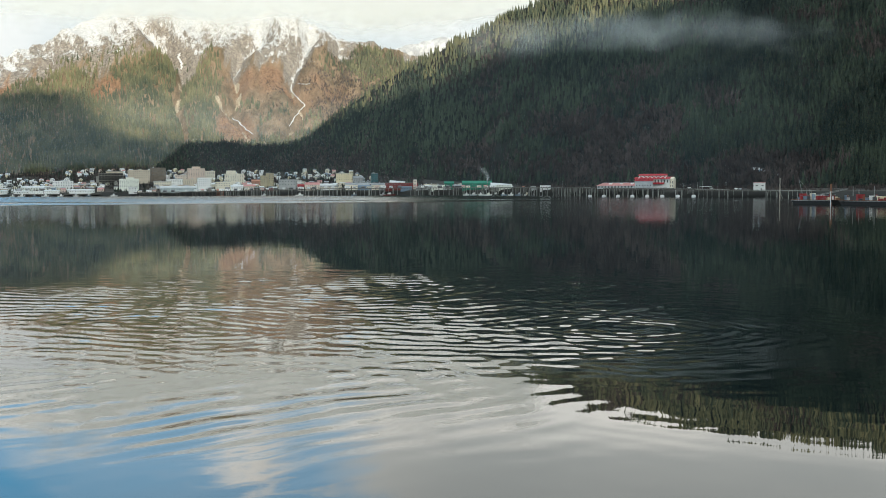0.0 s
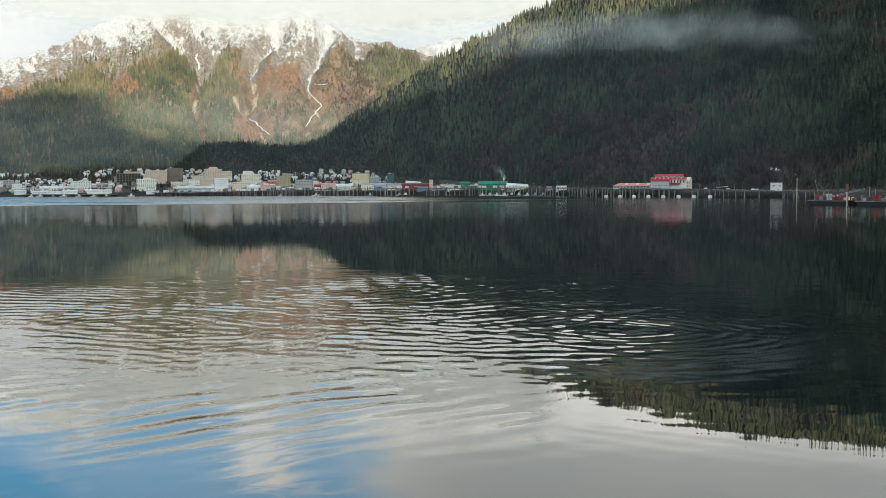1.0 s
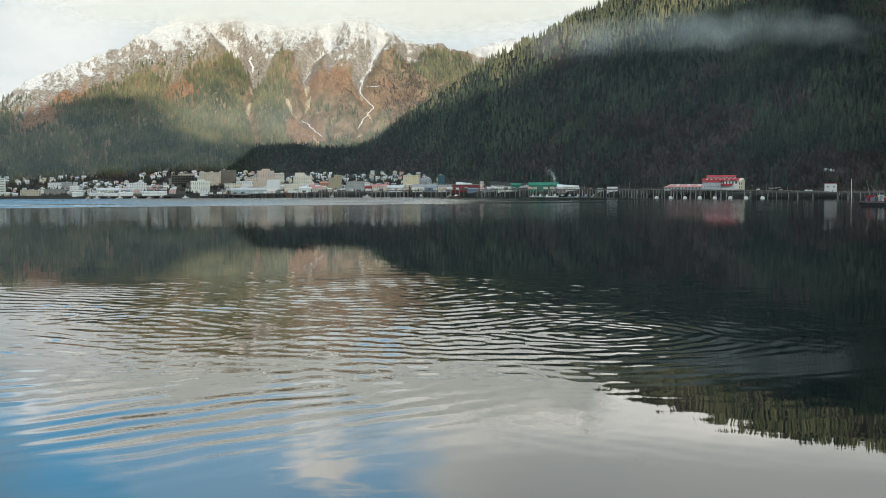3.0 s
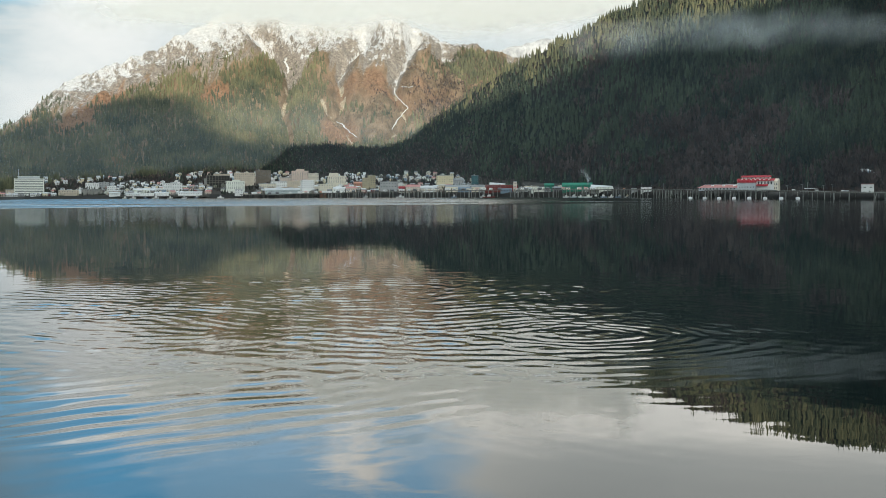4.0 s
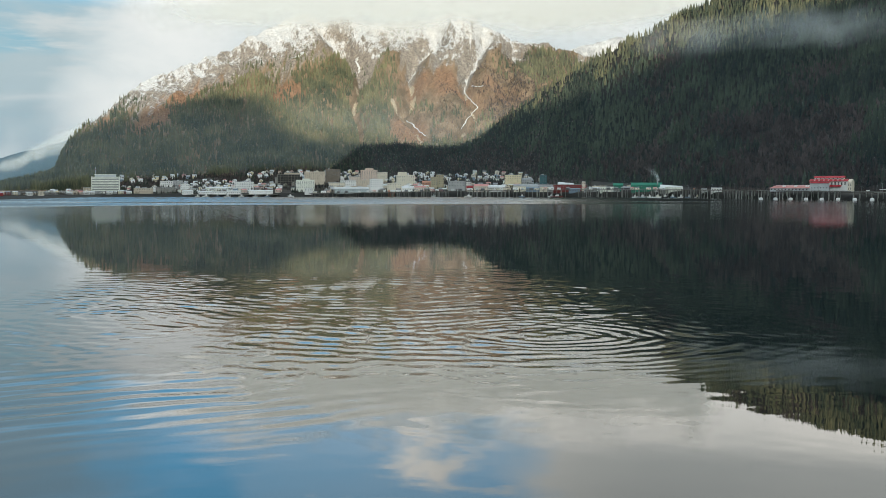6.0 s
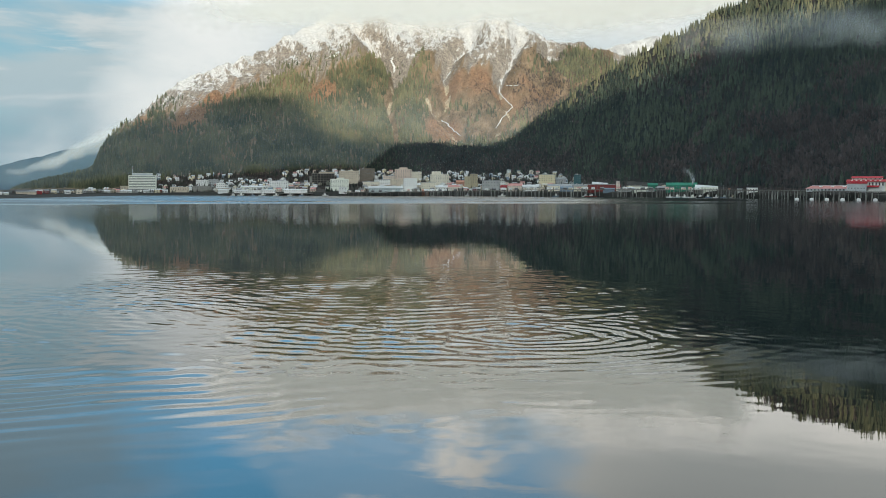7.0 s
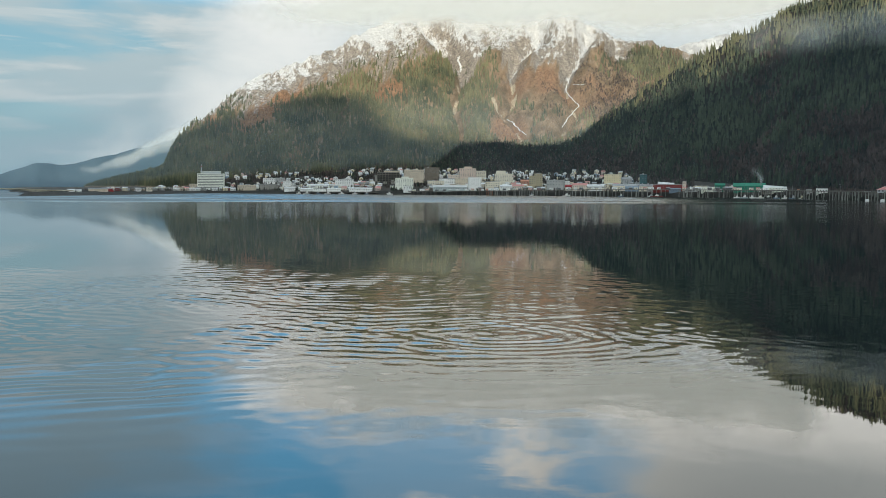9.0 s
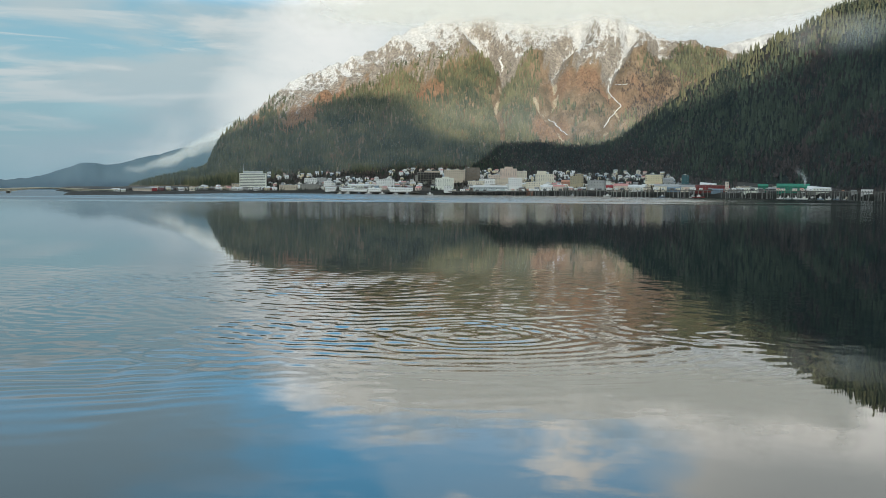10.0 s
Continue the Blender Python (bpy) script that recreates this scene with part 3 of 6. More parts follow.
def water():
    near = np.geomspace(42, 360, 640)
    bearings = np.linspace(-52, 30, 760)
    a, r = np.meshgrid(bearings, near)
    t = np.radians(a)
    x, y = 22 + r * np.sin(t), r * np.cos(t)
    edge = np.clip((r - 42) / 10, 0, 1) * np.clip((360 - r) / 100, 0, 1) * np.clip((a + 52) / 4, 0, 1) * np.clip((30 - a) / 4, 0, 1)
    z = 1.05 * ripple_height(x, y) * edge
    v1, f1 = np.stack([x, y, z], -1).reshape(-1, 3), grid_faces(len(near), len(bearings))[:, ::-1]
    # the rest of the sheet: inside, beside and beyond the fine part, to the horizon
    def ring(r0, r1, a0, a1, nr, na):
        aa, rr = np.meshgrid(np.linspace(a0, a1, na), np.linspace(r0, r1, nr))
        tt = np.radians(aa)
        return np.stack([22 + rr * np.sin(tt), rr * np.cos(tt), 0 * rr], -1).reshape(-1, 3), grid_faces(nr, na)[:, ::-1]
    parts = [(v1, f1), ring(0.01, 42, -52, 30, 3, 40), ring(360, 4850, -52, 30, 30, 80), ring(0.01, 4850, 30, 308, 20, 160)]
    vs, fs, base = [], [], 0
    for v, f in parts:
        vs.append(v)
        fs.append(f + base)
        base += len(v)
    me = mesh_from("water", np.concatenate(vs), np.concatenate(fs))
    me.materials.append(M["water"])
    tagged(new("water", me), "calm dark channel water with spreading ripple rings", "water", kind="structure")


water()


# ---- building kit ----
SITES = []  # x, y, radius kept clear of trees


class Solid:
    """Collects boxes and prisms into one mesh."""

    def __init__(self):
        self.v, self.f = [], []

    def hull(self, pts, faces):
        n = len(self.v)
        self.v += [tuple(p) for p in pts]
        self.f += [tuple(n + i for i in f) for f in faces]
        return self

    def box(self, x0, x1, y0, y1, z0, z1):
        return self.hull([(x0, y0, z0), (x1, y0, z0), (x1, y1, z0), (x0, y1, z0), (x0, y0, z1), (x1, y0, z1), (x1, y1, z1), (x0, y1, z1)],
                         [(0, 3, 2, 1), (4, 5, 6, 7), (0, 1, 5, 4), (1, 2, 6, 5), (2, 3, 7, 6), (3, 0, 4, 7)])

    def prism(self, ring0, ring1):
        """A closed solid between two rings with as many corners."""
        n = len(ring0)
        return self.hull(list(ring0) + list(ring1), [tuple(range(n))[::-1], tuple(range(n, 2 * n))] + [(i, (i + 1) % n, n + (i + 1) % n, n + i) for i in range(n)])

    def tube(self, p0, p1, r0, r1=None, sides=7):
        p0, p1 = Vector(p0), Vector(p1)
        r1 = r0 if r1 is None else r1
        q = (p1 - p0).to_track_quat("Z", "Y")
        ring = lambda p, r: [p + q @ Vector((r * math.cos(6.2832 * i / sides), r * math.sin(6.2832 * i / sides), 0)) for i in range(sides)]
        return self.prism(ring(p0, r0), ring(p1, r1))

    def mesh(self, name, mat, soft=0.0):
        me = bpy.data.meshes.new(name)
        me.from_pydata(self.v, [], self.f)
        bm = bmesh.new()
        bm.from_mesh(me)
        bmesh.ops.recalc_face_normals(bm, faces=bm.faces)
        if soft:
            bmesh.ops.bevel(bm, geom=bm.edges[:], offset=soft, segments=1, affect="EDGES")
        bm.to_mesh(me)
        bm.free()
        me.materials.append(mat)
        return me


def part(name, solid, mat, parent, label="", soft=0.0):
    """One mesh under a thing or a part. solid: a Solid, or a mesh to share."""
    me = solid if isinstance(solid, bpy.types.Mesh) else solid.mesh(name, mat, soft)
    ob = new(name, me)
    ob.parent = parent
    return tagged(ob, label)


def at_place(ob, x, y, z, turn=0.0):
    ob.matrix_basis = pose(x, y, z, 0, 0, turn)
    return ob


def bearing(x, y):
    return math.degrees(math.atan2(x, y))


def ground_at(x, y):
    return float(land_height(np.array([float(x)]), np.array([float(y)]))[0])


WALLS = {
    "pale": ((0.70, 0.71, 0.63), (0.82, 0.83, 0.75)), "white": ((0.72, 0.72, 0.70), (0.84, 0.84, 0.82)), "bright_white": ((0.78, 0.78, 0.76), (0.86, 0.86, 0.84)),
    "cream": ((0.68, 0.62, 0.50), (0.82, 0.76, 0.63)), "tan": ((0.50, 0.42, 0.33), (0.66, 0.57, 0.45)), "pinktan": ((0.62, 0.48, 0.39), (0.75, 0.60, 0.50)),
    "brown": ((0.15, 0.125, 0.10), (0.25, 0.21, 0.17)), "dark_grey": ((0.060, 0.062, 0.066), (0.11, 0.11, 0.12)), "grey": ((0.33, 0.34, 0.34), (0.46, 0.46, 0.45)),
    "khaki": ((0.36, 0.31, 0.21), (0.48, 0.42, 0.29)), "yellow": ((0.68, 0.58, 0.36), (0.80, 0.70, 0.48)), "teal": ((0.025, 0.085, 0.095), (0.05, 0.14, 0.15)),
    "green": ((0.012, 0.15, 0.10), (0.03, 0.24, 0.16)), "red": ((0.24, 0.018, 0.022), (0.34, 0.035, 0.04)), "darkred": ((0.15, 0.022, 0.022), (0.24, 0.045, 0.04)),
    "orange": ((0.45, 0.20, 0.13), (0.56, 0.30, 0.21)), "blue": ((0.13, 0.19, 0.26), (0.22, 0.29, 0.36)), "pink": ((0.60, 0.50, 0.42), (0.73, 0.63, 0.54)),
    "palegrey": ((0.42, 0.45, 0.47), (0.55, 0.57, 0.59)), "glassy": ((0.38, 0.44, 0.45), (0.52, 0.58, 0.58)), "concrete": ((0.22, 0.21, 0.19), (0.34, 0.33, 0.30)),
    "house_blue": ((0.22, 0.30, 0.38), (0.32, 0.40, 0.47)), "rust": ((0.16, 0.07, 0.04), (0.26, 0.12, 0.07)), "hull_black": ((0.006, 0.007, 0.008), (0.016, 0.016, 0.018)),
}
for key, (lo, hi) in WALLS.items():
    M[key] = mottled("painted_" + key, lo, hi, 0.12, 0.75, 0, 0.15, 0.12)
M["roof_grey"] = mottled("grey_roofing", (0.20, 0.21, 0.22), (0.34, 0.35, 0.36), 0.15, 0.85, 0, 0.2, 0.5)
M["roof_pale"] = mottled("frosted_roofing", (0.46, 0.48, 0.50), (0.66, 0.67, 0.68), 0.15, 0.8, 0, 0.2, 0.3)
M["roof_red"] = mottled("red_metal_roofing", (0.34, 0.008, 0.018), (0.44, 0.016, 0.03), 0.1, 0.5, 0.0, 0.1, 0.1)
M["roof_faded"] = mottled("faded_red_roofing", (0.42, 0.17, 0.16), (0.55, 0.27, 0.25), 0.1, 0.6, 0.0, 0.1, 0.1)
M["glass"] = mottled("dark_window_glass", (0.12, 0.13, 0.135), (0.22, 0.23, 0.235), 0.5, 0.12, 0, 0, 0.8)
M["glass"].node_tree.nodes["Principled BSDF"].inputs["IOR"].default_value = 1.5
M["timber"] = mottled("weathered_timber", (0.075, 0.068, 0.06), (0.17, 0.155, 0.135), 0.5, 0.9, 0, 0.4, 0.5)
M["timber_pale"] = mottled("bleached_timber", (0.20, 0.21, 0.20), (0.36, 0.36, 0.33), 0.5, 0.9, 0, 0.4, 0.6)
M["steel"] = mottled("dull_steel", (0.20, 0.20, 0.20), (0.34, 0.34, 0.33), 0.5, 0.5, 0.6, 0.1, 0.2)
M["fender"] = mottled("white_fender_skin", (0.70, 0.72, 0.72), (0.84, 0.84, 0.83), 0.3, 0.6, 0, 0.1, 0.08)
ROOF_OF = {"white": "roof_pale", "pale": "roof_pale", "green": "green", "glassy": "roof_pale", "blue": "blue", "pink": "roof_faded", "red": "red", "orange": "orange"}


WINDOW = Solid().box(-0.5, 0.5, -0.07, 0.05, -0.5, 0.5).mesh("window", M["glass"])


def window(parent, x, y, z, w, h, turn=0.0):
    ob = new("window", WINDOW)
    ob.parent = parent
    ob.matrix_basis = pose(x, y, z, 0, 0, turn) @ Matrix.Diagonal((w, 1, h, 1))
    return ob


def gable(w, d, z0, rise, over=0.6, thick=0.35):
    """A pitched roof whose ridge runs along the width."""
    a, b = w / 2 + over, d / 2 + over
    s = Solid()
    for sgn in (-1, 1):
        lo, hi = [(-a, sgn * b, z0 - 0.25), (a, sgn * b, z0 - 0.25), (a, 0, z0 + rise), (-a, 0, z0 + rise)], None
        s.prism([Vector(p) for p in lo], [Vector(p) + Vector((0, 0, thick)) for p in lo])
    return s


def block(x, y, w, top, d, colour, floors, cols, roof, label, category, turn=None, group="", crown=None):
    """A town building: walls, roof, and each window of its front and sides."""
    g = ground_at(x, y)
    turn = -bearing(x, y) + random.Random(int(x * 7 + y)).uniform(-8, 8) if turn is None else turn
    h = max(top - g, 3.0)
    rise = 0.0
    if roof.startswith("gable") or roof == "lean":
        rise = min(h * 0.32, d * 0.28)
    eave = h - rise
    thing = tagged(new(category.replace(" ", "_")), label, category, group)
    at_place(thing, x, y, g, turn)
    wall = Solid().box(-w / 2, w / 2, -d / 2, d / 2, -4, eave)
    if roof.startswith("gable"):
        for sx in (-w / 2 + 0.01, w / 2 - 0.31):
            wall.prism([Vector((sx, -d / 2, eave)), Vector((sx, d / 2, eave)), Vector((sx, 0, h - 0.2))], [Vector((sx + 0.3, -d / 2, eave)), Vector((sx + 0.3, d / 2, eave)), Vector((sx + 0.3, 0, h - 0.2))])
    part("wall", wall, M[colour], thing)
    roof_mat = M["roof_red"] if roof == "gable_red" else M[ROOF_OF.get(colour, "roof_grey")]
    if roof.startswith("gable"):
        part("roof", gable(w, d, eave, rise), roof_mat, thing)
    elif roof == "lean":
        lo = [Vector((-w / 2 - .5, -d / 2 - .5, eave)), Vector((w / 2 + .5, -d / 2 - .5, eave - rise * .5)), Vector((w / 2 + .5, d / 2 + .5, eave + rise * .3)), Vector((-w / 2 - .5, d / 2 + .5, h))]
        part("roof", Solid().prism(lo, [p + Vector((0, 0, .4)) for p in lo]), M["roof_pale"], thing)
    else:
        rim = Solid().box(-w / 2 - .25, w / 2 + .25, -d / 2 - .25, -d / 2 + .25, eave, eave + .9).box(-w / 2 - .25, w / 2 + .25, d / 2 - .25, d / 2 + .25, eave, eave + .9)
        rim.box(-w / 2 - .25, -w / 2 + .25, -d / 2 + .26, d / 2 - .26, eave, eave + .9).box(w / 2 - .25, w / 2 + .25, -d / 2 + .26, d / 2 - .26, eave, eave + .9)
        rim.box(-w / 2 + .26, w / 2 - .26, -d / 2 + .26, d / 2 - .26, eave + .01, eave + .35)
        flat_roof = part("roof", rim, M["roof_faded"] if roof == "flat_red" else M["roof_grey"] if floors < 4 else M[colour], thing)
        if w > 25:
            r = random.Random(int(x))
            ux = r.uniform(-w * .3, w * .3)
            part("roof_unit", Solid().box(ux - 2.2, ux + 2.2, -1.5, 1.8, eave + .36, eave + 2.6), M["palegrey"], flat_roof)
    if crown:
        cw, ch, cx = crown
        part("penthouse", Solid().box(cx - cw / 2, cx + cw / 2, -d * .3, d * .3, eave + .36, eave + ch), M[colour], thing)
    # windows
    show = eave - 1.0
    low = max(0.0, min(show - 3.2 * floors, show * 0.35))
    step = (show - low) / floors
    for i in range(floors):
        for j in range(cols):
            window(thing, (j + .5) / cols * w - w / 2, -d / 2, low + (i + .52) * step, w / cols * 0.36, min(step * .36, 1.6))
        for j in range(max(1, int(d // 9))):
            n = max(1, int(d // 9))
            for sx, t in ((-w / 2, -90), (w / 2, 90)):
                window(thing, sx, (j + .5) / n * d - d / 2, low + (i + .52) * step, d / n * .4, min(step * .5, 2.2), t)
    SITES.append((x, y, max(w, d) * 0.75 + 8))
    return thing


def office_tower(x, y, w, top, d):
    """The long pale government block: ribbon windows between slabs, plant storey and mast on the roof."""
    g = ground_at(x, y)
    h = top - g
    thing = tagged(new("office_building"), "pale nine-storey office block with dark ribbon windows and roof mast", "office building")
    at_place(thing, x, y, g, -bearing(x, y) - 4)
    part("wall", Solid().box(-w / 2 + .6, w / 2 - .6, -d / 2 + .6, d / 2 - .6, -4, h - .5), M["concrete"], thing)
    floors = 9
    step = (h - 4.9) / floors
    for i in range(floors):
        z = 4.5 + i * step
        part("spandrel", Solid().box(-w / 2, w / 2, -d / 2, d / 2, z + step * .38, z + step * .98), M["pale"], thing)
        part("window", Solid().box(-w / 2 + .45, w / 2 - .45, -d / 2 + .45, d / 2 - .45, z - .01, z + step * .375), M["glass"], thing, "dark ribbon window")
    for s in (-1, 1):
        part("end_wall", Solid().box(s * w / 2 - .7, s * w / 2 + .7, -d / 2 - .3, d / 2 + .3, -4, h), M["pale"], thing)
    part("ground_storey", Solid().box(-w / 2 + 2, w / 2 - 6, -d / 2 - 1.2, -d / 2 + .4, -2, 4.0), M["white"], thing, "white ground-floor front")
    part("plant_storey", Solid().box(-w / 2 + 8, w / 2 - 9, -d / 2 + 5, d / 2 - 5, h - .49, h + 5), M["palegrey"], thing)
    part("roof", Solid().box(-w / 2 + 7, w / 2 - 8, -d / 2 + 4, d / 2 - 4, h + 5.01, h + 6), M["pale"], thing)
    mast = part("mast", Solid().tube((-w / 2 + 9.5, 0, h + 5.9), (-w / 2 + 9.5, 0, h + 24), .75, .45), M["palegrey"], thing, "pale radio mast on the roof")
    part("antenna", Solid().tube((-w / 2 + 9.5, 0, h + 18), (-w / 2 + 9.5, 0, h + 20), 1.3, 1.3, 8), M["red"], mast, "red antenna drum")
    SITES.append((x, y, 50))


def house(colour, roof, w, d, h, label):
    """A small gabled house, built once and copied over the hillside."""
    thing = tagged(new("house"), label, "house", "houses on the hillside")
    part("wall", Solid().box(-w / 2, w / 2, -d / 2, d / 2, -4, h).prism([Vector((-w / 2, -d / 2, h)), Vector((w / 2, -d / 2, h)), Vector((0, -d / 2, h + w * .30))], [Vector((-w / 2, d / 2, h)), Vector((w / 2, d / 2, h)), Vector((0, d / 2, h + w * .30))]), M[colour], thing)
    s = Solid()
    for sgn in (-1, 1):
        lo = [Vector((sgn * (w / 2 + .5), -d / 2 - .5, h - .35)), Vector((sgn * (w / 2 + .5), d / 2 + .5, h - .35)), Vector((0, d / 2 + .5, h + w * .30)), Vector((0, -d / 2 - .5, h + w * .30))]
        s.prism(lo, [p + Vector((0, 0, .3)) for p in lo])
    top_roof = part("roof", s, M[roof], thing)
    for i in range(2):
        for j in (-1, 1):
            window(thing, j * w * .24, -d / 2, h * (.28 + .42 * i), 1.5, 1.5)
    part("door", Solid().box(-.5, .5, -d / 2 - .08, -d / 2 + .05, 0, 2.1), M["brown"], thing)
    part("chimney", Solid().box(w * .2, w * .2 + .9, 1, 1.9, h + .5, h + w * .30 + 1.1), M["concrete"], top_roof)
    return thing


# ---- town ----
office_tower(-1315, 2723, 69, 53, 26)
block(-1207, 2716, 49, 22, 22, "tan", 2, 8, "flat", "long tan two-storey building by the shore", "building")
block(-1159, 2748, 50, 24, 30, "concrete", 2, 8, "flat", "grey concrete flat-roofed building with pale roof edge", "building")
block(-1209, 2867, 34, 42, 14, "white", 2, 6, "flat", "long white two-storey building behind the shore", "building")
block(-1179, 2874, 27, 43, 14, "grey", 2, 4, "flat", "grey two-storey building behind the shore", "building")
block(-1118, 2776, 22, 33, 16, "white", 2, 4, "flat", "white boxy house above the harbour", "building")
block(-1088, 2722, 27, 17, 16, "white", 2, 5, "gable", "white waterfront workshop with low gable", "building")
block(-1043, 2733, 35, 15, 20, "white", 1, 6, "gable", "white low warehouse on the wharf", "warehouse")
block(-1007, 2733, 34, 14, 20, "white", 1, 6, "flat", "white low shed on the wharf", "warehouse")
block(-1035, 2792, 58, 26, 22, "pale", 2, 9, "gable", "pale long building with snow-grey roof", "building")
block(-971, 2741, 36, 16, 18, "white", 1, 7, "gable", "white wharf warehouse with low roof", "warehouse")
block(-969, 2818, 48, 39, 24, "white", 3, 8, "flat", "white three-storey block with grey window rows", "building")
block(-900, 2751, 60, 17.5, 22, "white", 1, 10, "gable", "long white warehouse with blue-grey roof", "warehouse")
block(-797, 2804, 48, 43, 22, "pale", 6, 10, "flat", "pale six-storey hotel with rows of windows", "hotel", crown=(19, 4.5, 2))
block(-774, 2758, 20, 22, 14, "white", 2, 3, "flat", "white square building at the water's edge", "building")
block(-765, 2966, 40, 74, 24, "brown", 6, 7, "flat", "brown six-storey office block with dark window bands", "office building")
block(-726, 2861, 43, 37, 18, "cream", 2, 7, "flat", "cream two-storey building near the waterfront", "building")
block(-693, 2873, 51, 43, 22, "white", 3, 9, "flat", "white three-storey building near the waterfront", "building")
block(-695, 2952, 40, 54, 18, "pink", 2, 6, "flat", "pinkish brick building behind the waterfront", "building")
block(-655, 2861, 33, 43, 18, "tan", 4, 7, "flat", "beige four-storey building with a grid of windows", "building")
block(-658, 2945, 44, 71, 24, "pinktan", 7, 7, "flat", "tall pinkish-tan hotel tower", "hotel", crown=(21, 6, 1))
block(-627, 2972, 28, 65, 18, "cream", 4, 5, "flat", "cream four-storey building above the waterfront", "building")
block(-605, 2800, 33, 45, 20, "bright_white", 4, 6, "flat", "bright white four-storey building with dark window rows", "building")
block(-664, 2776, 88, 25, 16, "glassy", 1, 14, "gable", "long pale blue-grey terminal shed on the dock", "terminal")
block(-561, 2821, 38, 35, 20, "cream", 2, 6, "flat", "cream two-storey shop row near the docks", "building")
block(-546, 2891, 48, 56, 26, "cream", 5, 8, "flat", "large cream five-storey block with stepped roof", "building", crown=(24, 9, -8))
block(-558, 2766, 16, 17, 8, "orange", 1, 2, "gable", "small red-orange hut on the dock", "hut")
block(-522, 2803, 32, 27, 14, "white", 1, 5, "gable", "white shop with low gable roof", "building")
block(-491, 2805, 29, 28, 14, "pink", 1, 5, "gable", "pinkish shop with low gable roof", "building")
block(-483, 2872, 28, 41, 14, "orange", 2, 4, "gable", "white and orange gabled building", "building")
block(-459, 2833, 16, 50, 18, "khaki", 4, 3, "flat", "yellow-tan four-storey building by the docks", "building")
block(-444, 2839, 19, 56, 18, "khaki", 5, 3, "flat", "yellow-tan five-storey building by the docks", "building")
block(-393, 2800, 43, 40, 26, "grey", 2, 6, "flat", "large grey-white box building with dark roof line", "building")
block(-368, 2824, 16, 38, 14, "white", 2, 3, "flat", "white two-storey building behind the docks", "building")
block(-356, 2773, 16, 28, 12, "red", 1, 3, "gable", "small red shop beside the docks", "building")
block(-325, 2761, 37, 32, 18, "pink", 2, 7, "gable", "pale pink long shop row", "building")
block(-285, 2745, 40, 29, 16, "white", 1, 8, "gable", "white low shop row", "building")
block(-250, 2817, 42, 55, 22, "yellow", 3, 7, "flat", "yellow three-storey building on the hill", "building")
block(-216, 2813, 26, 48, 16, "grey", 2, 4, "gable", "grey house with green-grey roof", "building")
block(-211, 2724, 59, 31, 18, "cream", 1, 10, "gable", "long cream row of wharf sheds", "building")
block(-190, 2691, 33, 25, 12, "blue", 1, 5, "gable", "blue-grey low shed on the wharf", "warehouse")
block(-158, 2690, 32, 29, 14, "cream", 1, 5, "gable", "cream low building on the wharf", "building")
block(-171, 2774, 17, 54, 12, "teal", 3, 3, "flat", "dark teal square tower building", "building")
block(-99, 2657, 78, 29, 20, "darkred", 2, 12, "flat", "dark red long wharf building", "building")
block(-110, 2677, 37, 36, 16, "white", 1, 5, "lean", "white sloping-roofed hall behind the wharf", "building")
block(-66, 2648, 8, 37, 8, "pink", 2, 2, "flat", "small pink cabin behind the wharf", "building")
block(-87, 2631, 27, 21, 8, "blue", 1, 4, "gable", "blue tarpaulin stall on the pier", "stall")
block(-11, 2588, 31, 24, 12, "pale", 1, 6, "flat", "pale flat-roofed shed on the pier", "shed")
block(15, 2592, 22, 32, 14, "green", 2, 3, "gable", "green gabled warehouse beside the cannery", "warehouse")
block(39, 2580, 26, 25, 14, "dark_grey", 1, 4, "gable", "dark grey shed on the wharf", "warehouse")
block(79, 2547, 68, 33, 26, "green", 2, 10, "gable", "long green metal cannery building", "warehouse")
block(130, 2448, 47, 28, 22, "pale", 2, 8, "lean", "white-roofed sloping cannery annexe", "warehouse")
block(211, 2268, 21, 21, 8, "white", 1, 4, "flat", "white site trailer on the dock", "trailer")
block(190, 2317, 11, 19, 6, "grey", 1, 2, "flat", "small grey site trailer on the dock", "trailer")
block(488, 1701, 17, 22, 14, "white", 1, 2, "flat_red", "pale grey shed with faded red roof", "shed")
block(-1486, 2333, 18, 9, 12, "white", 1, 3, "gable", "white waterfront shed beside the bridge end", "shed")
block(-1477, 2351, 11, 8.2, 10, "pale", 1, 2, "gable", "pale small house near the bridge end", "house")
block(-1460, 2407, 45, 11.5, 16, "tan", 1, 8, "gable", "tan long shop building near the bridge", "building")
block(-1444, 2438, 12, 10.5, 10, "red", 1, 2, "flat", "small red building near the bridge", "building")
block(-1442, 2495, 28, 11, 14, "grey", 1, 4, "gable", "grey building near the shore", "building")
block(-1426, 2541, 37, 10.5, 14, "tan", 1, 6, "flat", "tan low building near the shore", "building")
block(-1396, 2577, 43, 11.5, 16, "grey", 2, 7, "flat", "grey low school building near the shore", "building")
block(-1382, 2649, 44, 15, 16, "pale", 2, 7, "flat", "pale flat-roofed building by the office block", "building")
block(-1362, 2713, 20, 24, 14, "tan", 3, 3, "flat", "tan building beside the office block", "building")

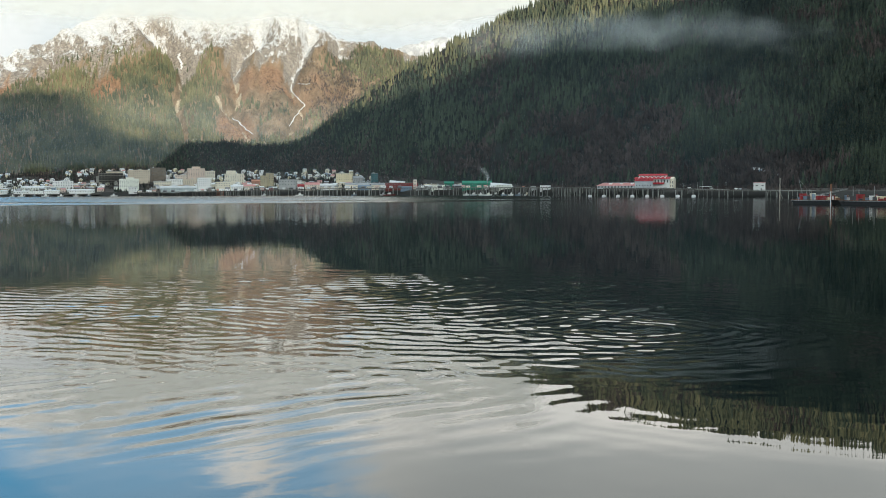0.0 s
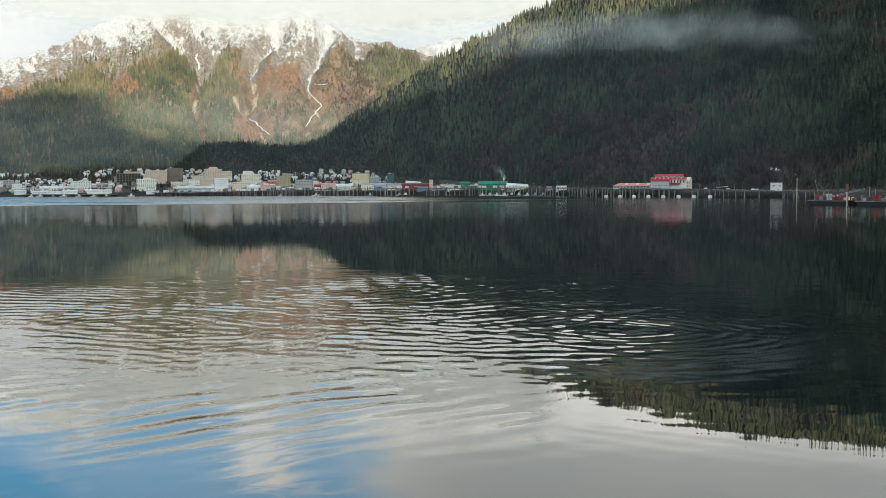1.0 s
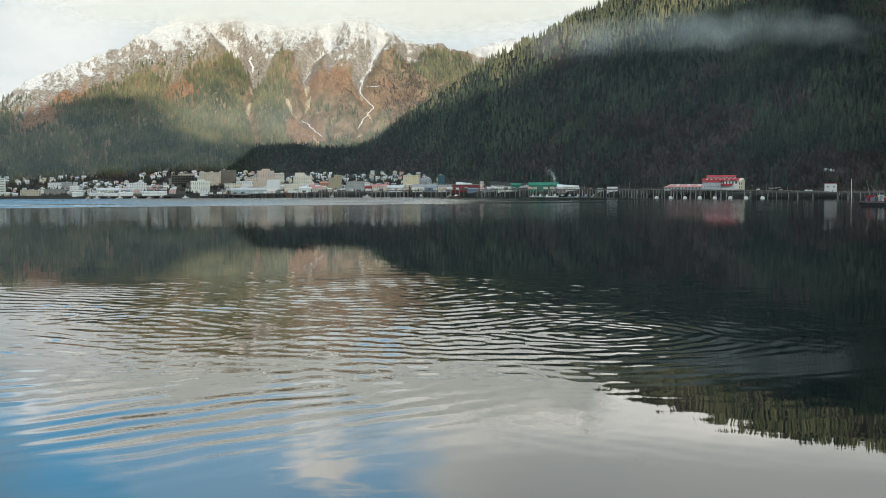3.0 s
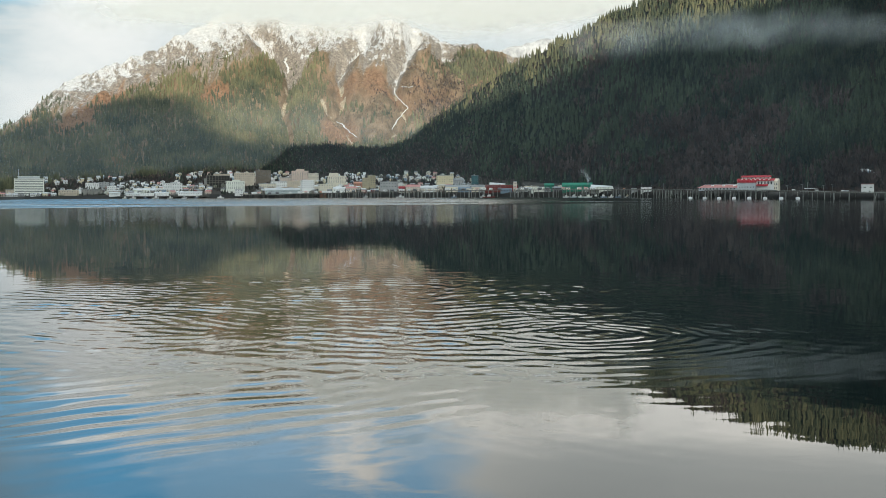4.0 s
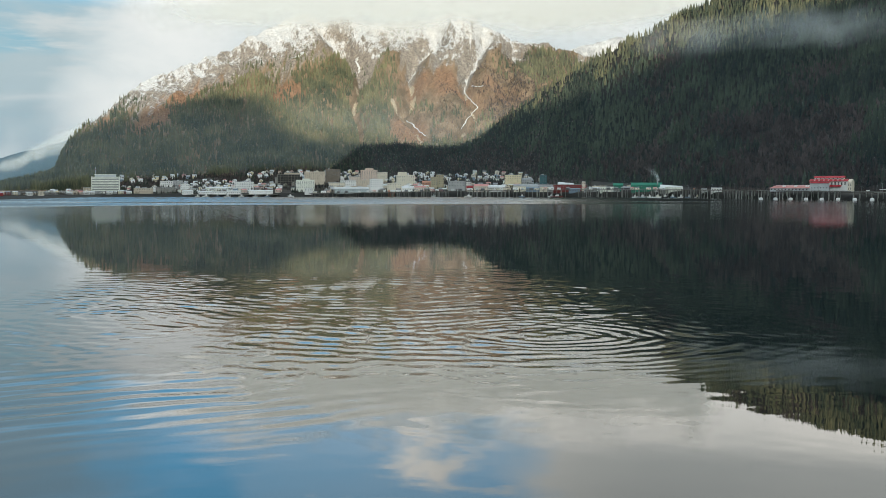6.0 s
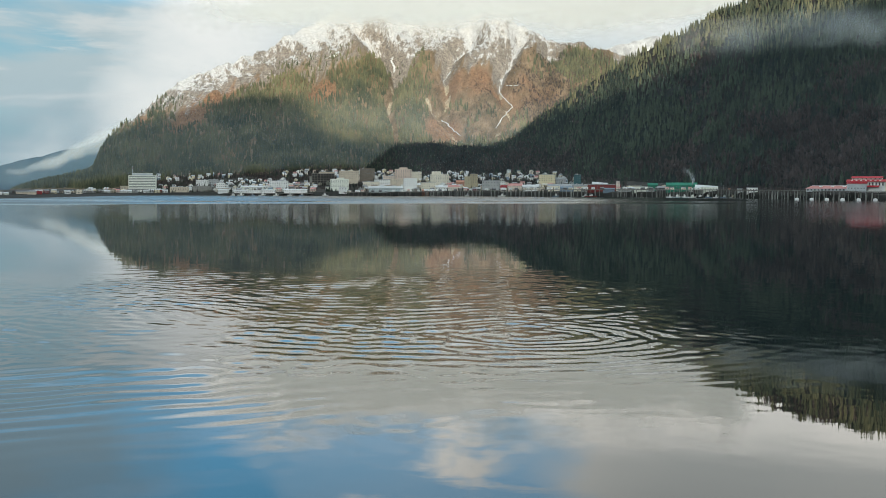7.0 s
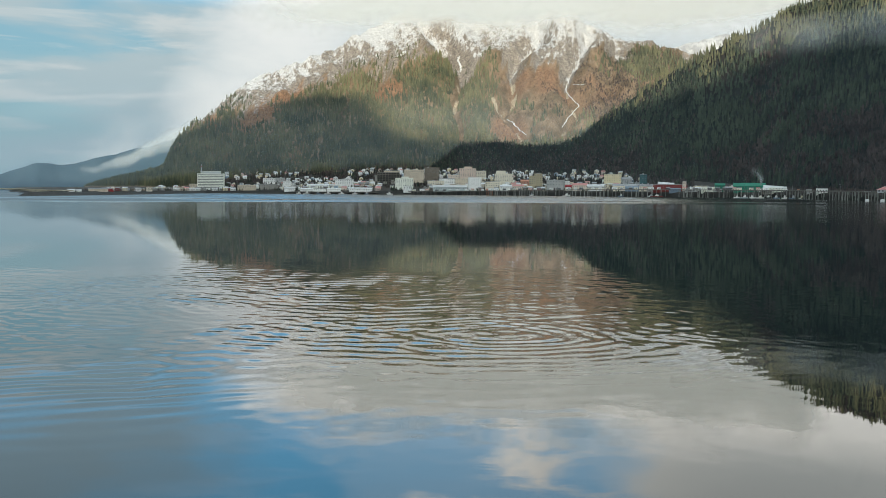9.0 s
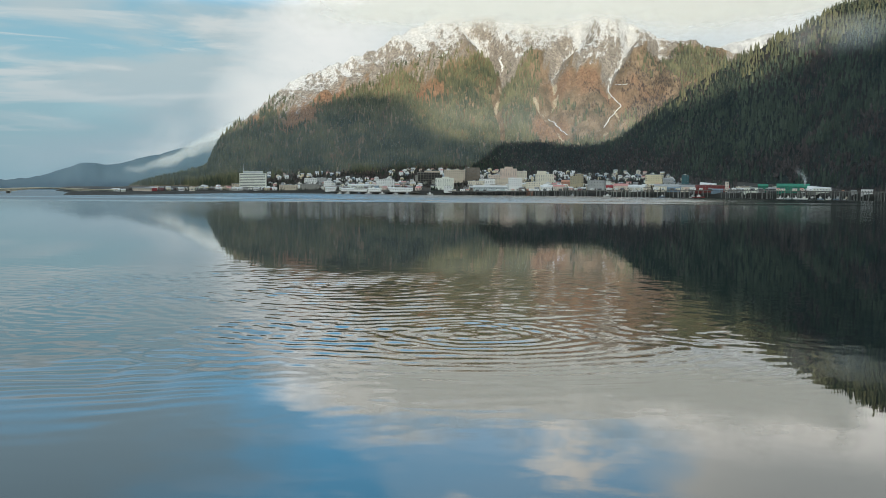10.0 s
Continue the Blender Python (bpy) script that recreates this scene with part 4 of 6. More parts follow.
HOUSES = [
    house("white", "roof_pale", 9, 11, 6.5, "white two-storey gabled house on the hillside"),
    house("pale", "roof_grey", 8, 10, 6.0, "pale gabled house with grey roof"),
    house("bright_white", "roof_pale", 12, 10, 7.0, "bright white broad house with frosted roof"),
    house("house_blue", "roof_pale", 9, 10, 6.0, "blue-grey gabled house with frosted roof"),
    house("cream", "roof_grey", 10, 9, 6.5, "cream gabled house with dark roof"),
    house("pink", "roof_faded", 9, 9, 5.5, "pinkish gabled house with reddish roof"),
    house("yellow", "roof_pale", 9, 10, 6.0, "yellow gabled house with pale frosted roof"),
]
used = set()


def house_zone(a0, a1, z0, z1, count, seed):
    """Houses between two bearings, where the ground lies between two heights."""
    rng = random.Random(seed)
    done = []
    for _ in range(count * 6):
        if len(done) >= count:
            break
        a, z = rng.uniform(a0, a1), rng.uniform(z0, z1)
        r = np.arange(float(shore_range(a)) + 40, 3500, 5.0)
        x, y = r * math.sin(radians(a)), r * math.cos(radians(a))
        hit = np.argmax(land_height(x, y) > z)
        x, y = float(x[hit]), float(y[hit])
        if hit == 0 or any(math.hypot(x - p, y - q) < 15 for p, q in done) or any(math.hypot(x - s[0], y - s[1]) < 20 for s in SITES):
            continue
        done.append((x, y))
        i = rng.randrange(len(HOUSES))
        m = pose(x, y, ground_at(x, y), 0, 0, -a + rng.choice((0, 0, 90, -90)) + rng.uniform(-25, 25))
        if i in used:
            copy_thing(HOUSES[i], m)
        else:
            HOUSES[i].matrix_basis = m
            used.add(i)
        SITES.append((x, y, 8))


house_zone(-18.8, -17.6, 52, 66, 14, 1)
house_zone(-21.0, -19.4, 18, 40, 22, 2)
house_zone(-22.2, -20.9, 14, 34, 14, 3)
house_zone(-16.2, -14.7, 44, 66, 19, 4)
house_zone(-14.2, -12.9, 44, 66, 22, 5)
house_zone(-12.0, -11.0, 36, 52, 14, 6)
house_zone(-10.7, -9.3, 44, 62, 14, 7)
house_zone(-8.7, -7.5, 40, 56, 11, 8)
house_zone(-7.2, -5.5, 42, 62, 17, 9)
house_zone(-25.2, -24.1, 38, 52, 11, 10)
house_zone(-23.7, -22.9, 40, 56, 9, 11)
house_zone(-22.6, -21.4, 50, 58, 6, 12)
house_zone(-17.6, -16.1, 62, 68, 9, 13)
house_zone(-11.2, -9.4, 24, 38, 11, 14)
house_zone(-22.7, -19.4, 6, 18, 24, 21)
house_zone(-25.0, -23.2, 6, 22, 14, 22)
house_zone(-28.6, -25.6, 5, 12, 10, 23)
house_zone(-9.5, -3.5, 34, 58, 22, 24)
house_zone(-19.2, -16.4, 16, 40, 16, 25)


def shop(colour, trim, w, d, h, kind, label):
    """A small commercial building of the waterfront streets: walls, roof, fascia, shop windows, door, roof plant."""
    thing = tagged(new("shop"), label, "shop", "shops and sheds of the waterfront streets")
    part("wall", Solid().box(-w / 2, w / 2, -d / 2, d / 2, -4, h), M[colour], thing)
    if kind == "gable":
        top_roof = part("roof", gable(w, d, h, d * .24, .5, .25), M[trim], thing)
        part("vent_pipe", Solid().tube((w * .2, 1, h), (w * .2, 1, h + d * .24 + 1.2), .18), M["steel"], top_roof)
    elif kind == "lean":
        top_roof = part("roof", Solid().prism([Vector(p) for p in ((-w / 2 - .4, -d / 2 - .6, h), (w / 2 + .4, -d / 2 - .6, h), (w / 2 + .4, d / 2 + .4, h + 1.8), (-w / 2 - .4, d / 2 + .4, h + 1.8))],
                                              [Vector(p) for p in ((-w / 2 - .4, -d / 2 - .6, h + .3), (w / 2 + .4, -d / 2 - .6, h + .3), (w / 2 + .4, d / 2 + .4, h + 2.1), (-w / 2 - .4, d / 2 + .4, h + 2.1))]), M[trim], thing)
        part("skylight", Solid().box(-1.2, 1.2, -.8, .8, h + 1.2, h + 1.9), M["glass"], top_roof)
    else:
        top_roof = part("parapet", Solid().box(-w / 2 - .2, w / 2 + .2, -d / 2 - .2, d / 2 + .2, h + .004, h + .9), M[trim], thing)
        part("roof_unit", Solid().box(-w * .25, -w * .25 + 2.6, -1.2, 1.2, h + .91, h + 2.3), M["palegrey"], top_roof)
    part("fascia", Solid().box(-w / 2 + .2, w / 2 - .2, -d / 2 - .3, -d / 2 - .005, 3.1, 3.8), M[trim], thing)
    n = max(2, int(w // 3.4))
    for i in range(n):
        window(thing, (i + .5) / n * w - w / 2, -d / 2, 1.7, w / n * .62, 1.9)
        if h > 6:
            window(thing, (i + .5) / n * w - w / 2, -d / 2, 5.4, w / n * .42, 1.5)
    part("door", Solid().box(-.55, .55, -d / 2 - .09, -d / 2 - .075, 0, 2.2), M["brown"], thing)
    return thing


SHOPS = [
    shop("cream", "tan", 15, 11, 7.5, "flat", "cream two-storey shop with tan parapet"), shop("white", "roof_pale", 13, 10, 5.0, "gable", "white low shop with frosted gable roof"),
    shop("tan", "brown", 17, 12, 8.0, "flat", "tan two-storey shop with brown parapet"), shop("pink", "roof_faded", 12, 10, 7.0, "gable", "pinkish shop with faded red gable roof"),
    shop("palegrey", "roof_grey", 18, 10, 4.8, "lean", "pale grey shed with sloping grey roof"), shop("darkred", "roof_grey", 11, 9, 6.5, "gable", "dark red gabled shop with grey roof"),
    shop("grey", "dark_grey", 14, 11, 7.2, "flat", "grey two-storey shop with dark parapet"), shop("bright_white", "roof_pale", 16, 9, 5.2, "lean", "bright white shed with pale sloping roof"),
    shop("brown", "roof_grey", 12, 10, 7.0, "gable", "brown timber shop with grey gable roof"), shop("yellow", "roof_pale", 12, 9, 6.8, "gable", "yellow gabled shop with frosted roof"),
]
shop_rng = random.Random(31)
shop_done = set()
for a0, a1, d0, d1, count in ((-14.8, -9.5, 22, 150, 44), (-9.5, -3.2, 22, 130, 46), (-3.2, 2.6, 18, 80, 18), (-22.4, -17.0, 24, 150, 40), (-31.0, -24.0, 16, 60, 26)):
    made = 0
    for _ in range(count * 8):
        if made >= count:
            break
        a, off = shop_rng.uniform(a0, a1), shop_rng.uniform(d0, d1)
        r = float(shore_range(a)) + off
        x, y = r * math.sin(radians(a)), r * math.cos(radians(a))
        if any(math.hypot(x - q[0], y - q[1]) < max(13, q[2] * 0.72) for q in SITES):
            continue
        n = shop_rng.randrange(len(SHOPS))
        m = pose(x, y, ground_at(x, y), 0, 0, -a + shop_rng.uniform(-14, 14))
        if n in shop_done:
            copy_thing(SHOPS[n], m)
        else:
            SHOPS[n].matrix_basis = m
            shop_done.add(n)
        SITES.append((x, y, 13))
        made += 1


def cabin(colour, x, y, turn):
    thing = tagged(new("cabin"), colour.replace("_", " ") + " small cabin on the slope above the dock", "cabin", "cabins above the dock")
    at_place(thing, x, y, ground_at(x, y), turn)
    part("wall", Solid().box(-3.5, 3.5, -1.8, 1.8, -2, 2.4), M[colour], thing)
    part("roof", gable(7, 3.6, 2.4, .8, .3, .2), M["roof_pale"], thing)
    window(thing, -1, -1.8, 1.4, 1.2, .9)
    SITES.append((x, y, 9))


for i, colour in enumerate(("white", "bright_white", "house_blue", "white", "pale", "white")):
    a = 15.75 + 0.17 * i + (0.3 if i > 4 else 0)
    r = np.arange(float(shore_range(a)) + 40, 2400, 4.0)
    j = int(np.argmax(wood_height(np.full(len(r), a), r) > 44 - 2.0 * i))
    cabin(colour, float(r[j]) * math.sin(radians(a)), float(r[j]) * math.cos(radians(a)), -a + 15 * (i % 3 - 1))


def church(x, y):
    g = ground_at(x, y)
    thing = tagged(new("church"), "small white church with pointed steeple", "church")
    at_place(thing, x, y, g, -bearing(x, y) + 20)
    part("wall", Solid().box(-5, 5, -8, 8, -3, 8), M["white"], thing)
    part("roof", gable(10, 16, 8, 4), M["roof_grey"], thing)
    part("tower", Solid().box(-2, 2, -11, -7.9, -3, 15), M["white"], thing)
    part("spire", Solid().tube((0, -9.5, 15), (0, -9.5, 24), 2.6, .1, 6), M["roof_grey"], thing)
    SITES.append((x, y, 25))


church(-977, 2880)


def car_park(x, y, w, top, d, floors=5):
    """The open concrete parking deck and library: slabs, columns, dark bays."""
    g = ground_at(x, y)
    h = top - g
    thing = tagged(new("parking_garage"), "open concrete parking garage with dark bays", "parking garage")
    at_place(thing, x, y, g, -bearing(x, y))
    step = h / floors
    for i in range(floors + 1):
        part("slab", Solid().box(-w / 2, w / 2, -d / 2, d / 2, i * step - .9, i * step), M["concrete"], thing)
    n = 8
    col = Solid().box(-.6, .6, -.6, .6, -4, h - .95).mesh("column", M["concrete"])
    for j in range(n + 1):
        ob = part("column", col, None, thing)
        ob.matrix_basis = pose(-w / 2 + .8 + j * (w - 1.6) / n, -d / 2 + .8, 0)
    part("back_wall", Solid().box(-w / 2 + .2, w / 2 - .2, d / 2 - 6, d / 2 - .2, -4, h - .95), M["dark_grey"], thing)
    part("stair_tower", Solid().box(-w / 2 - 6, -w / 2 - .05, -d / 2 + 2, d / 2, -4, h * .75), M["concrete"], thing)
    part("top_storey", Solid().box(-w * .2, w / 2, -d / 2 + 3, d / 2, h + .01, h + 4), M["tan"], thing)
    part("roof", Solid().box(-w * .22, w / 2 + .5, -d / 2 + 2, d / 2 + .5, h + 4.01, h + 4.8), M["roof_grey"], thing)
    SITES.append((x, y, 60))


car_park(-868, 2890, 62, 60, 30)
block(-805, 2925, 56, 67, 24, "tan", 4, 10, "flat", "tan four-storey building beside the parking garage", "building")


def deck_height(a):
    """Height of the waterfront decks, by bearing."""
    return float(np.interp(a, [-15.6, -11.4, -9, -5.5, -1, 3.3, 6, 9, 12, 16, 18.6], [9.5, 12, 14.5, 17.5, 18, 17.5, 16.5, 15.2, 13.6, 10.3, 10.0]))


def long_hall(x, y, w, top):
    """The low wharf hall under a broad faded red hipped roof."""
    g = max(ground_at(x, y), deck_height(bearing(x, y)) - .3)
    h = top - g
    d = 22
    thing = tagged(new("wharf_hall"), "long low wharf hall with faded red hipped roof", "hall")
    at_place(thing, x, y, g, -bearing(x, y) - 20)
    part("wall", Solid().box(-w / 2 + 2, w / 2 - 2, -d / 2 + 1.5, d / 2 - 1.5, -1.5, h - 4.9), M["palegrey"], thing)
    lo = [(-w / 2, -d / 2, h - 5.0), (w / 2, -d / 2, h - 5.0), (w / 2, d / 2, h - 5.0), (-w / 2, d / 2, h - 5.0)]
    hi = [(-w / 2 + 9, -1, h), (w / 2 - 9, -1, h), (w / 2 - 9, 1, h), (-w / 2 + 9, 1, h)]
    part("roof", Solid().prism([Vector(p) for p in lo], [Vector(p) for p in hi]), M["roof_faded"], thing)
    part("ridge_cap", Solid().box(-w / 2 + 9, w / 2 - 9, -.7, .7, h + .01, h + .5), M["roof_pale"], thing)
    for i in range(14):
        window(thing, -w / 2 + 5 + i * (w - 10) / 13, -d / 2 + 1.5, (h - 4.9) * .5, 2.6, 2.6)
    for i in range(3):
        part("dormer", Solid().box(-22 + 20 * i, -17 + 20 * i, -6, -1, h - 2.6, h - .2), M["white"], thing)
    SITES.append((x, y, 60))


long_hall(319, 1964, 90, 23.8)


def slab(x0, x1, y0, z0, y1, z1, thick=0.45):
    """A sloping roof sheet from a low edge to a high edge."""
    lo = [Vector((x0, y0, z0)), Vector((x1, y0, z0)), Vector((x1, y1, z1)), Vector((x0, y1, z1))]
    return Solid().prism(lo, [p + Vector((0, 0, thick)) for p in lo])


def red_hall(x, y, top):
    """The big cream mine-style building with a stepped bright red roof."""
    g = max(ground_at(x, y), deck_height(bearing(x, y)) - .3)
    h = top - g
    thing = tagged(new("red_roofed_hall"), "cream three-storey hall with bright red stepped roof", "hall")
    at_place(thing, x, y, g, -bearing(x, y) - 12)
    part("wall", Solid().box(-33, 27, -10, 12, -1.5, h - 8.2), M["white"], thing, "white clapboard wall")
    main_roof = part("main_roof", slab(-34, 28, -12, h - 8.6, -2.5, h - 5.2), M["roof_red"], thing, "bright red metal roof")
    part("rear_roof", slab(-34, 28, 13, h - 8.6, 4.5, h - 5.2), M["roof_red"], thing)
    part("clerestory", Solid().box(-27, 20, -3, 5, h - 8.1, h - 2.3), M["white"], thing)
    part("upper_roof", slab(-28, 21, -4.6, h - 2.9, 1, h), M["roof_red"], thing, "bright red metal roof")
    part("upper_rear_roof", slab(-28, 21, 6.6, h - 2.9, 1.05, h), M["roof_red"], thing)
    for i in range(7):
        window(thing, -24 + i * 6.8, -3, h - 3.9, 2.0, 1.3)
        part("dormer", Solid().box(-27 + i * 7.4, -24.4 + i * 7.4, -9, -5.5, h - 7.6, h - 5.6), M["bright_white"], main_roof)
    part("annexe", Solid().box(-31, -1, -17, -10.05, -1.5, h - 11.3), M["palegrey"], thing, "pale grey front annexe")
    part("annexe_roof", slab(-32, 0, -18.2, h - 11.6, -10.1, h - 9.4), M["roof_red"], thing)
    part("end_wall", Solid().box(27.05, 33.5, -9, 11, -1.5, h - 9).prism([Vector((27.05, -9, h - 9)), Vector((27.05, 11, h - 9)), Vector((27.05, 1, h - 5))], [Vector((33.5, -9, h - 9)), Vector((33.5, 11, h - 9)), Vector((33.5, 1, h - 5))]), M["cream"], thing, "cream end wing")
    part("porch_roof", slab(-.5, 18, -14, h * .30, -10.05, h * .30 + 2.2), M["roof_red"], thing)
    for i in range(5):
        window(thing, 2.5 + i * 5.2, -10, h * .50, 2.2, h * .2)
    for i in range(2):
        window(thing, 29 + i * 3, -9, h * .42, 1.2, h * .16)
        window(thing, 29 + i * 3, -9, h * .16, 1.2, h * .14)
    for i in range(6):
        window(thing, -28 + i * 4.8, -17, h * .22, 1.6, 1.8)
    SITES.append((x, y, 55))


red_hall(366, 1903, 38.5)


# ---- piers ----
def pier(a0, a1, off, z, width, colour, seed, gap=5.0, rails=True):
    """A stretch of timber pier along the shore: deck, edge beams, each pile, and raking braces."""
    rng = random.Random(seed)
    ra, rb = float(shore_range(a0)) + off, float(shore_range(a1)) + off
    p0 = Vector((ra * math.sin(radians(a0)), ra * math.cos(radians(a0)), 0))
    p1 = Vector((rb * math.sin(radians(a1)), rb * math.cos(radians(a1)), 0))
    length = (p1 - p0).length
    thing = tagged(new("pier"), "timber pier on tall weathered piles above the water", "pier", "piers along the waterfront")
    thing.matrix_basis = pose(p0.x, p0.y, 0, 0, 0, math.degrees(math.atan2(p1.y - p0.y, p1.x - p0.x)))
    part("deck", Solid().box(0, length - .05, -width / 2, width / 2, z - .5, z), M["timber_pale"], thing)
    for s in (-1, 1):
        part("beam", Solid().box(0, length - .05, s * width / 2 - .4, s * width / 2 + .4, z - 1.6, z - .51), M["timber"], thing)
    pile = Solid().tube((0, 0, -3), (0, 0, z - .55), .62, .52, 6).mesh("post", M[colour])
    rake = Solid().tube((0, -3.2, -3), (0, 0, z - .55), .5, .45, 6).mesh("post", M[colour])
    n = max(2, int(length / gap))
    for i in range(n):
        if rng.random() < .22:
            continue
        near_by = rng.uniform(-3.0, 3.0)
        for s in (-1, 1, -.94):
            ob = part("post", pile, None, thing)
            ob.matrix_basis = pose((i + .5) * length / n + near_by + rng.uniform(-.9, .9), s * (width / 2 - .8), 0, 0, rng.uniform(-2.5, 2.5))
        if rng.random() < .4:
            ob = part("raking_post", rake, None, thing)
            ob.matrix_basis = pose((i + .5) * length / n + 1.2, -width / 2 + .6, 0, 0, 0, rng.uniform(-60, 60))
    if rails:
        part("railing", Solid().box(0, length - .05, -width / 2 + .1, -width / 2 + .25, z + .9, z + 1.1), M["timber"], thing)
    return thing


def pier_run(a0, a1, off, z, width, colour, pieces, seed, gap=5.0):
    for i in range(pieces):
        pier(a0 + (a1 - a0) * i / pieces, a0 + (a1 - a0) * (i + 1) / pieces, off, z or deck_height(a0 + (a1 - a0) * (i + .5) / pieces), width, colour, seed + i, gap)


pier_run(-21.6, -17.2, -6, 6.5, 16, "timber", 4, 100, 6.5)
pier_run(-15.6, -11.4, -14, None, 22, "timber", 5, 110, 10)
pier_run(-11.4, -2.2, -16, None, 24, "timber_pale", 9, 120, 10)
pier_run(-1.6, 3.3, -18, None, 24, "timber_pale", 5, 130, 10)
pier_run(3.3, 18.6, -6, None, 14, "timber_pale", 11, 140, 12)


def fender(x, y):
    """A mooring fender: a fat white drum with a domed cap, afloat at a pile."""
    thing = tagged(new("mooring_fender"), "fat white mooring fender floating before the dock", "fender", "white fenders along the dock")
    at_place(thing, x, y, 0)
    s, rings = Solid(), [(0.0, -1.5), (2.7, -1.5), (3.1, -.9), (3.2, 2.2), (2.8, 3.2), (1.5, 3.7), (0.02, 3.8)]
    sides = 14
    ring = lambda r, z: [Vector((max(r, .02) * math.cos(6.2832 * i / sides), max(r, .02) * math.sin(6.2832 * i / sides), z)) for i in range(sides)]
    for (r0, z0), (r1, z1) in zip(rings[:-1], rings[1:]):
        base = len(s.v)
        s.v += [tuple(p) for p in ring(r0, z0) + ring(r1, z1)]
        s.f += [(base + i, base + (i + 1) % sides, base + sides + (i + 1) % sides, base + sides + i) for i in range(sides)]
    part("drum", s, M["fender"], thing)
    part("post", Solid().tube((0, 3.6, -3), (0, 3.6, 9.5), .6), M["timber"], thing)
    return thing


first = fender(246.6, 1847.4)
for i in range(1, 8):
    copy_thing(first, pose(246.6 + (387.1 - 246.6) * i / 7, 1847.4 + (1702.1 - 1847.4) * i / 7, 0))


def lamp_post(x, y, z, h):
    thing = tagged(new("lamp_post"), "slim grey lamp post on the dock", "lamp post", "lamp posts on the dock")
    at_place(thing, x, y, z, -bearing(x, y))
    part("pole", Solid().tube((0, 0, -.6), (0, 0, h), .28, .18), M["steel"], thing)
    part("arm", Solid().box(-1.4, 1.4, -.12, .12, h - .3, h + .0), M["steel"], thing)
    part("lamp_head", Solid().box(-1.6, -.8, -.3, .3, h - .6, h - .31), M["palegrey"], thing)
    return thing


for i, a in enumerate((3.9, 5.1, 6.2, 13.0, 13.25, 14.0, 14.4, 12.3, 10.3)):
    r = float(shore_range(a)) - 4
    lamp_post(r * math.sin(radians(a)), r * math.cos(radians(a)), deck_height(a), (9, 11, 12, 10, 13, 9, 11, 8, 7)[i])
lone = tagged(new("pole"), "tall pale timber mooring pole standing in the water", "pole")
at_place(lone, 473.4, 1549.3, 0)
part("post", Solid().tube((0, 0, -4), (0, 0, 28), .55, .4), M["cream"], lone)
part("brace", Solid().tube((5, 0, -4), (0, 0, 9), .4, .4), M["timber_pale"], lone)


def van(x, y, z, turn, colour, label):
    thing = tagged(new("van"), label, "van", "vehicles on the dock")
    at_place(thing, x, y, z, turn)
    body = part("body", Solid().prism([Vector(p) for p in ((-2.8, -1, .5), (2.8, -1, .5), (2.8, 1, .5), (-2.8, 1, .5))], [Vector(p) for p in ((-2.75, -.92, 2.4), (1.7, -.92, 2.4), (1.7, .92, 2.4), (-2.75, .92, 2.4))]), M[colour], thing)
    part("windscreen", Solid().prism([Vector(p) for p in ((2.35, -.8, 1.5), (2.42, -.8, 1.5), (2.42, .8, 1.5), (2.35, .8, 1.5))], [Vector(p) for p in ((1.85, -.8, 2.25), (1.95, -.8, 2.25), (1.95, .8, 2.25), (1.85, .8, 2.25))]), M["glass"], body)
    for wx in (-1.8, 1.8):
        for wy in (-1, 1):
            part("wheel", Solid().tube((wx, wy * .8, .4), (wx, wy * 1.05, .4), .42, .42, 10), M["hull_black"], thing)


for i, (a, colour) in enumerate(((3.6, "white"), (4.2, "orange"), (12.6, "white"), (14.9, "bright_white"), (15.1, "palegrey"), (13.7, "grey"), (-12.4, "white"), (-3.4, "red"))):
    r = float(shore_range(a)) - (4 if a > 3.3 else 12)
    van(r * math.sin(radians(a)), r * math.cos(radians(a)), deck_height(a), -a + 12 * (i % 3 - 1), colour, colour.replace("_", " ") + " van parked on the dock")
r = float(shore_range(13.4)) - 4
canopy = tagged(new("canopy"), "white flat canopy on posts on the dock", "canopy")
at_place(canopy, r * math.sin(radians(13.4)), r * math.cos(radians(13.4)), deck_height(13.4), -13.4 + 25)
part("roof", Solid().prism([Vector(p) for p in ((-9, -3, 3.4), (9, -3, 4.0), (9, 3, 4.0), (-9, 3, 3.4))], [Vector(p) for p in ((-9, -3, 3.9), (9, -3, 4.5), (9, 3, 4.5), (-9, 3, 3.9))]), M["bright_white"], canopy)
for sx in (-7, 7):
    for sy in (-2, 2):
        part("post", Solid().tube((sx, sy, -.4), (sx, sy, 3.6), .2), M["steel"], canopy)


def hut(colour, roof, w, d, h, label):
    thing = tagged(new("hut"), label, "hut", "huts on the piers")
    part("wall", Solid().box(-w / 2, w / 2, -d / 2, d / 2, 0, h), M[colour], thing)
    part("roof", gable(w, d, h, d * .25, .35, .2), M[roof], thing)
    part("door", Solid().box(-w * .3, -w * .3 + 1.1, -d / 2 - .07, -d / 2 + .02, 0, 2.1), M["dark_grey"], thing)
    window(thing, w * .18, -d / 2, h * .58, w * .3, 1.1)
    return thing


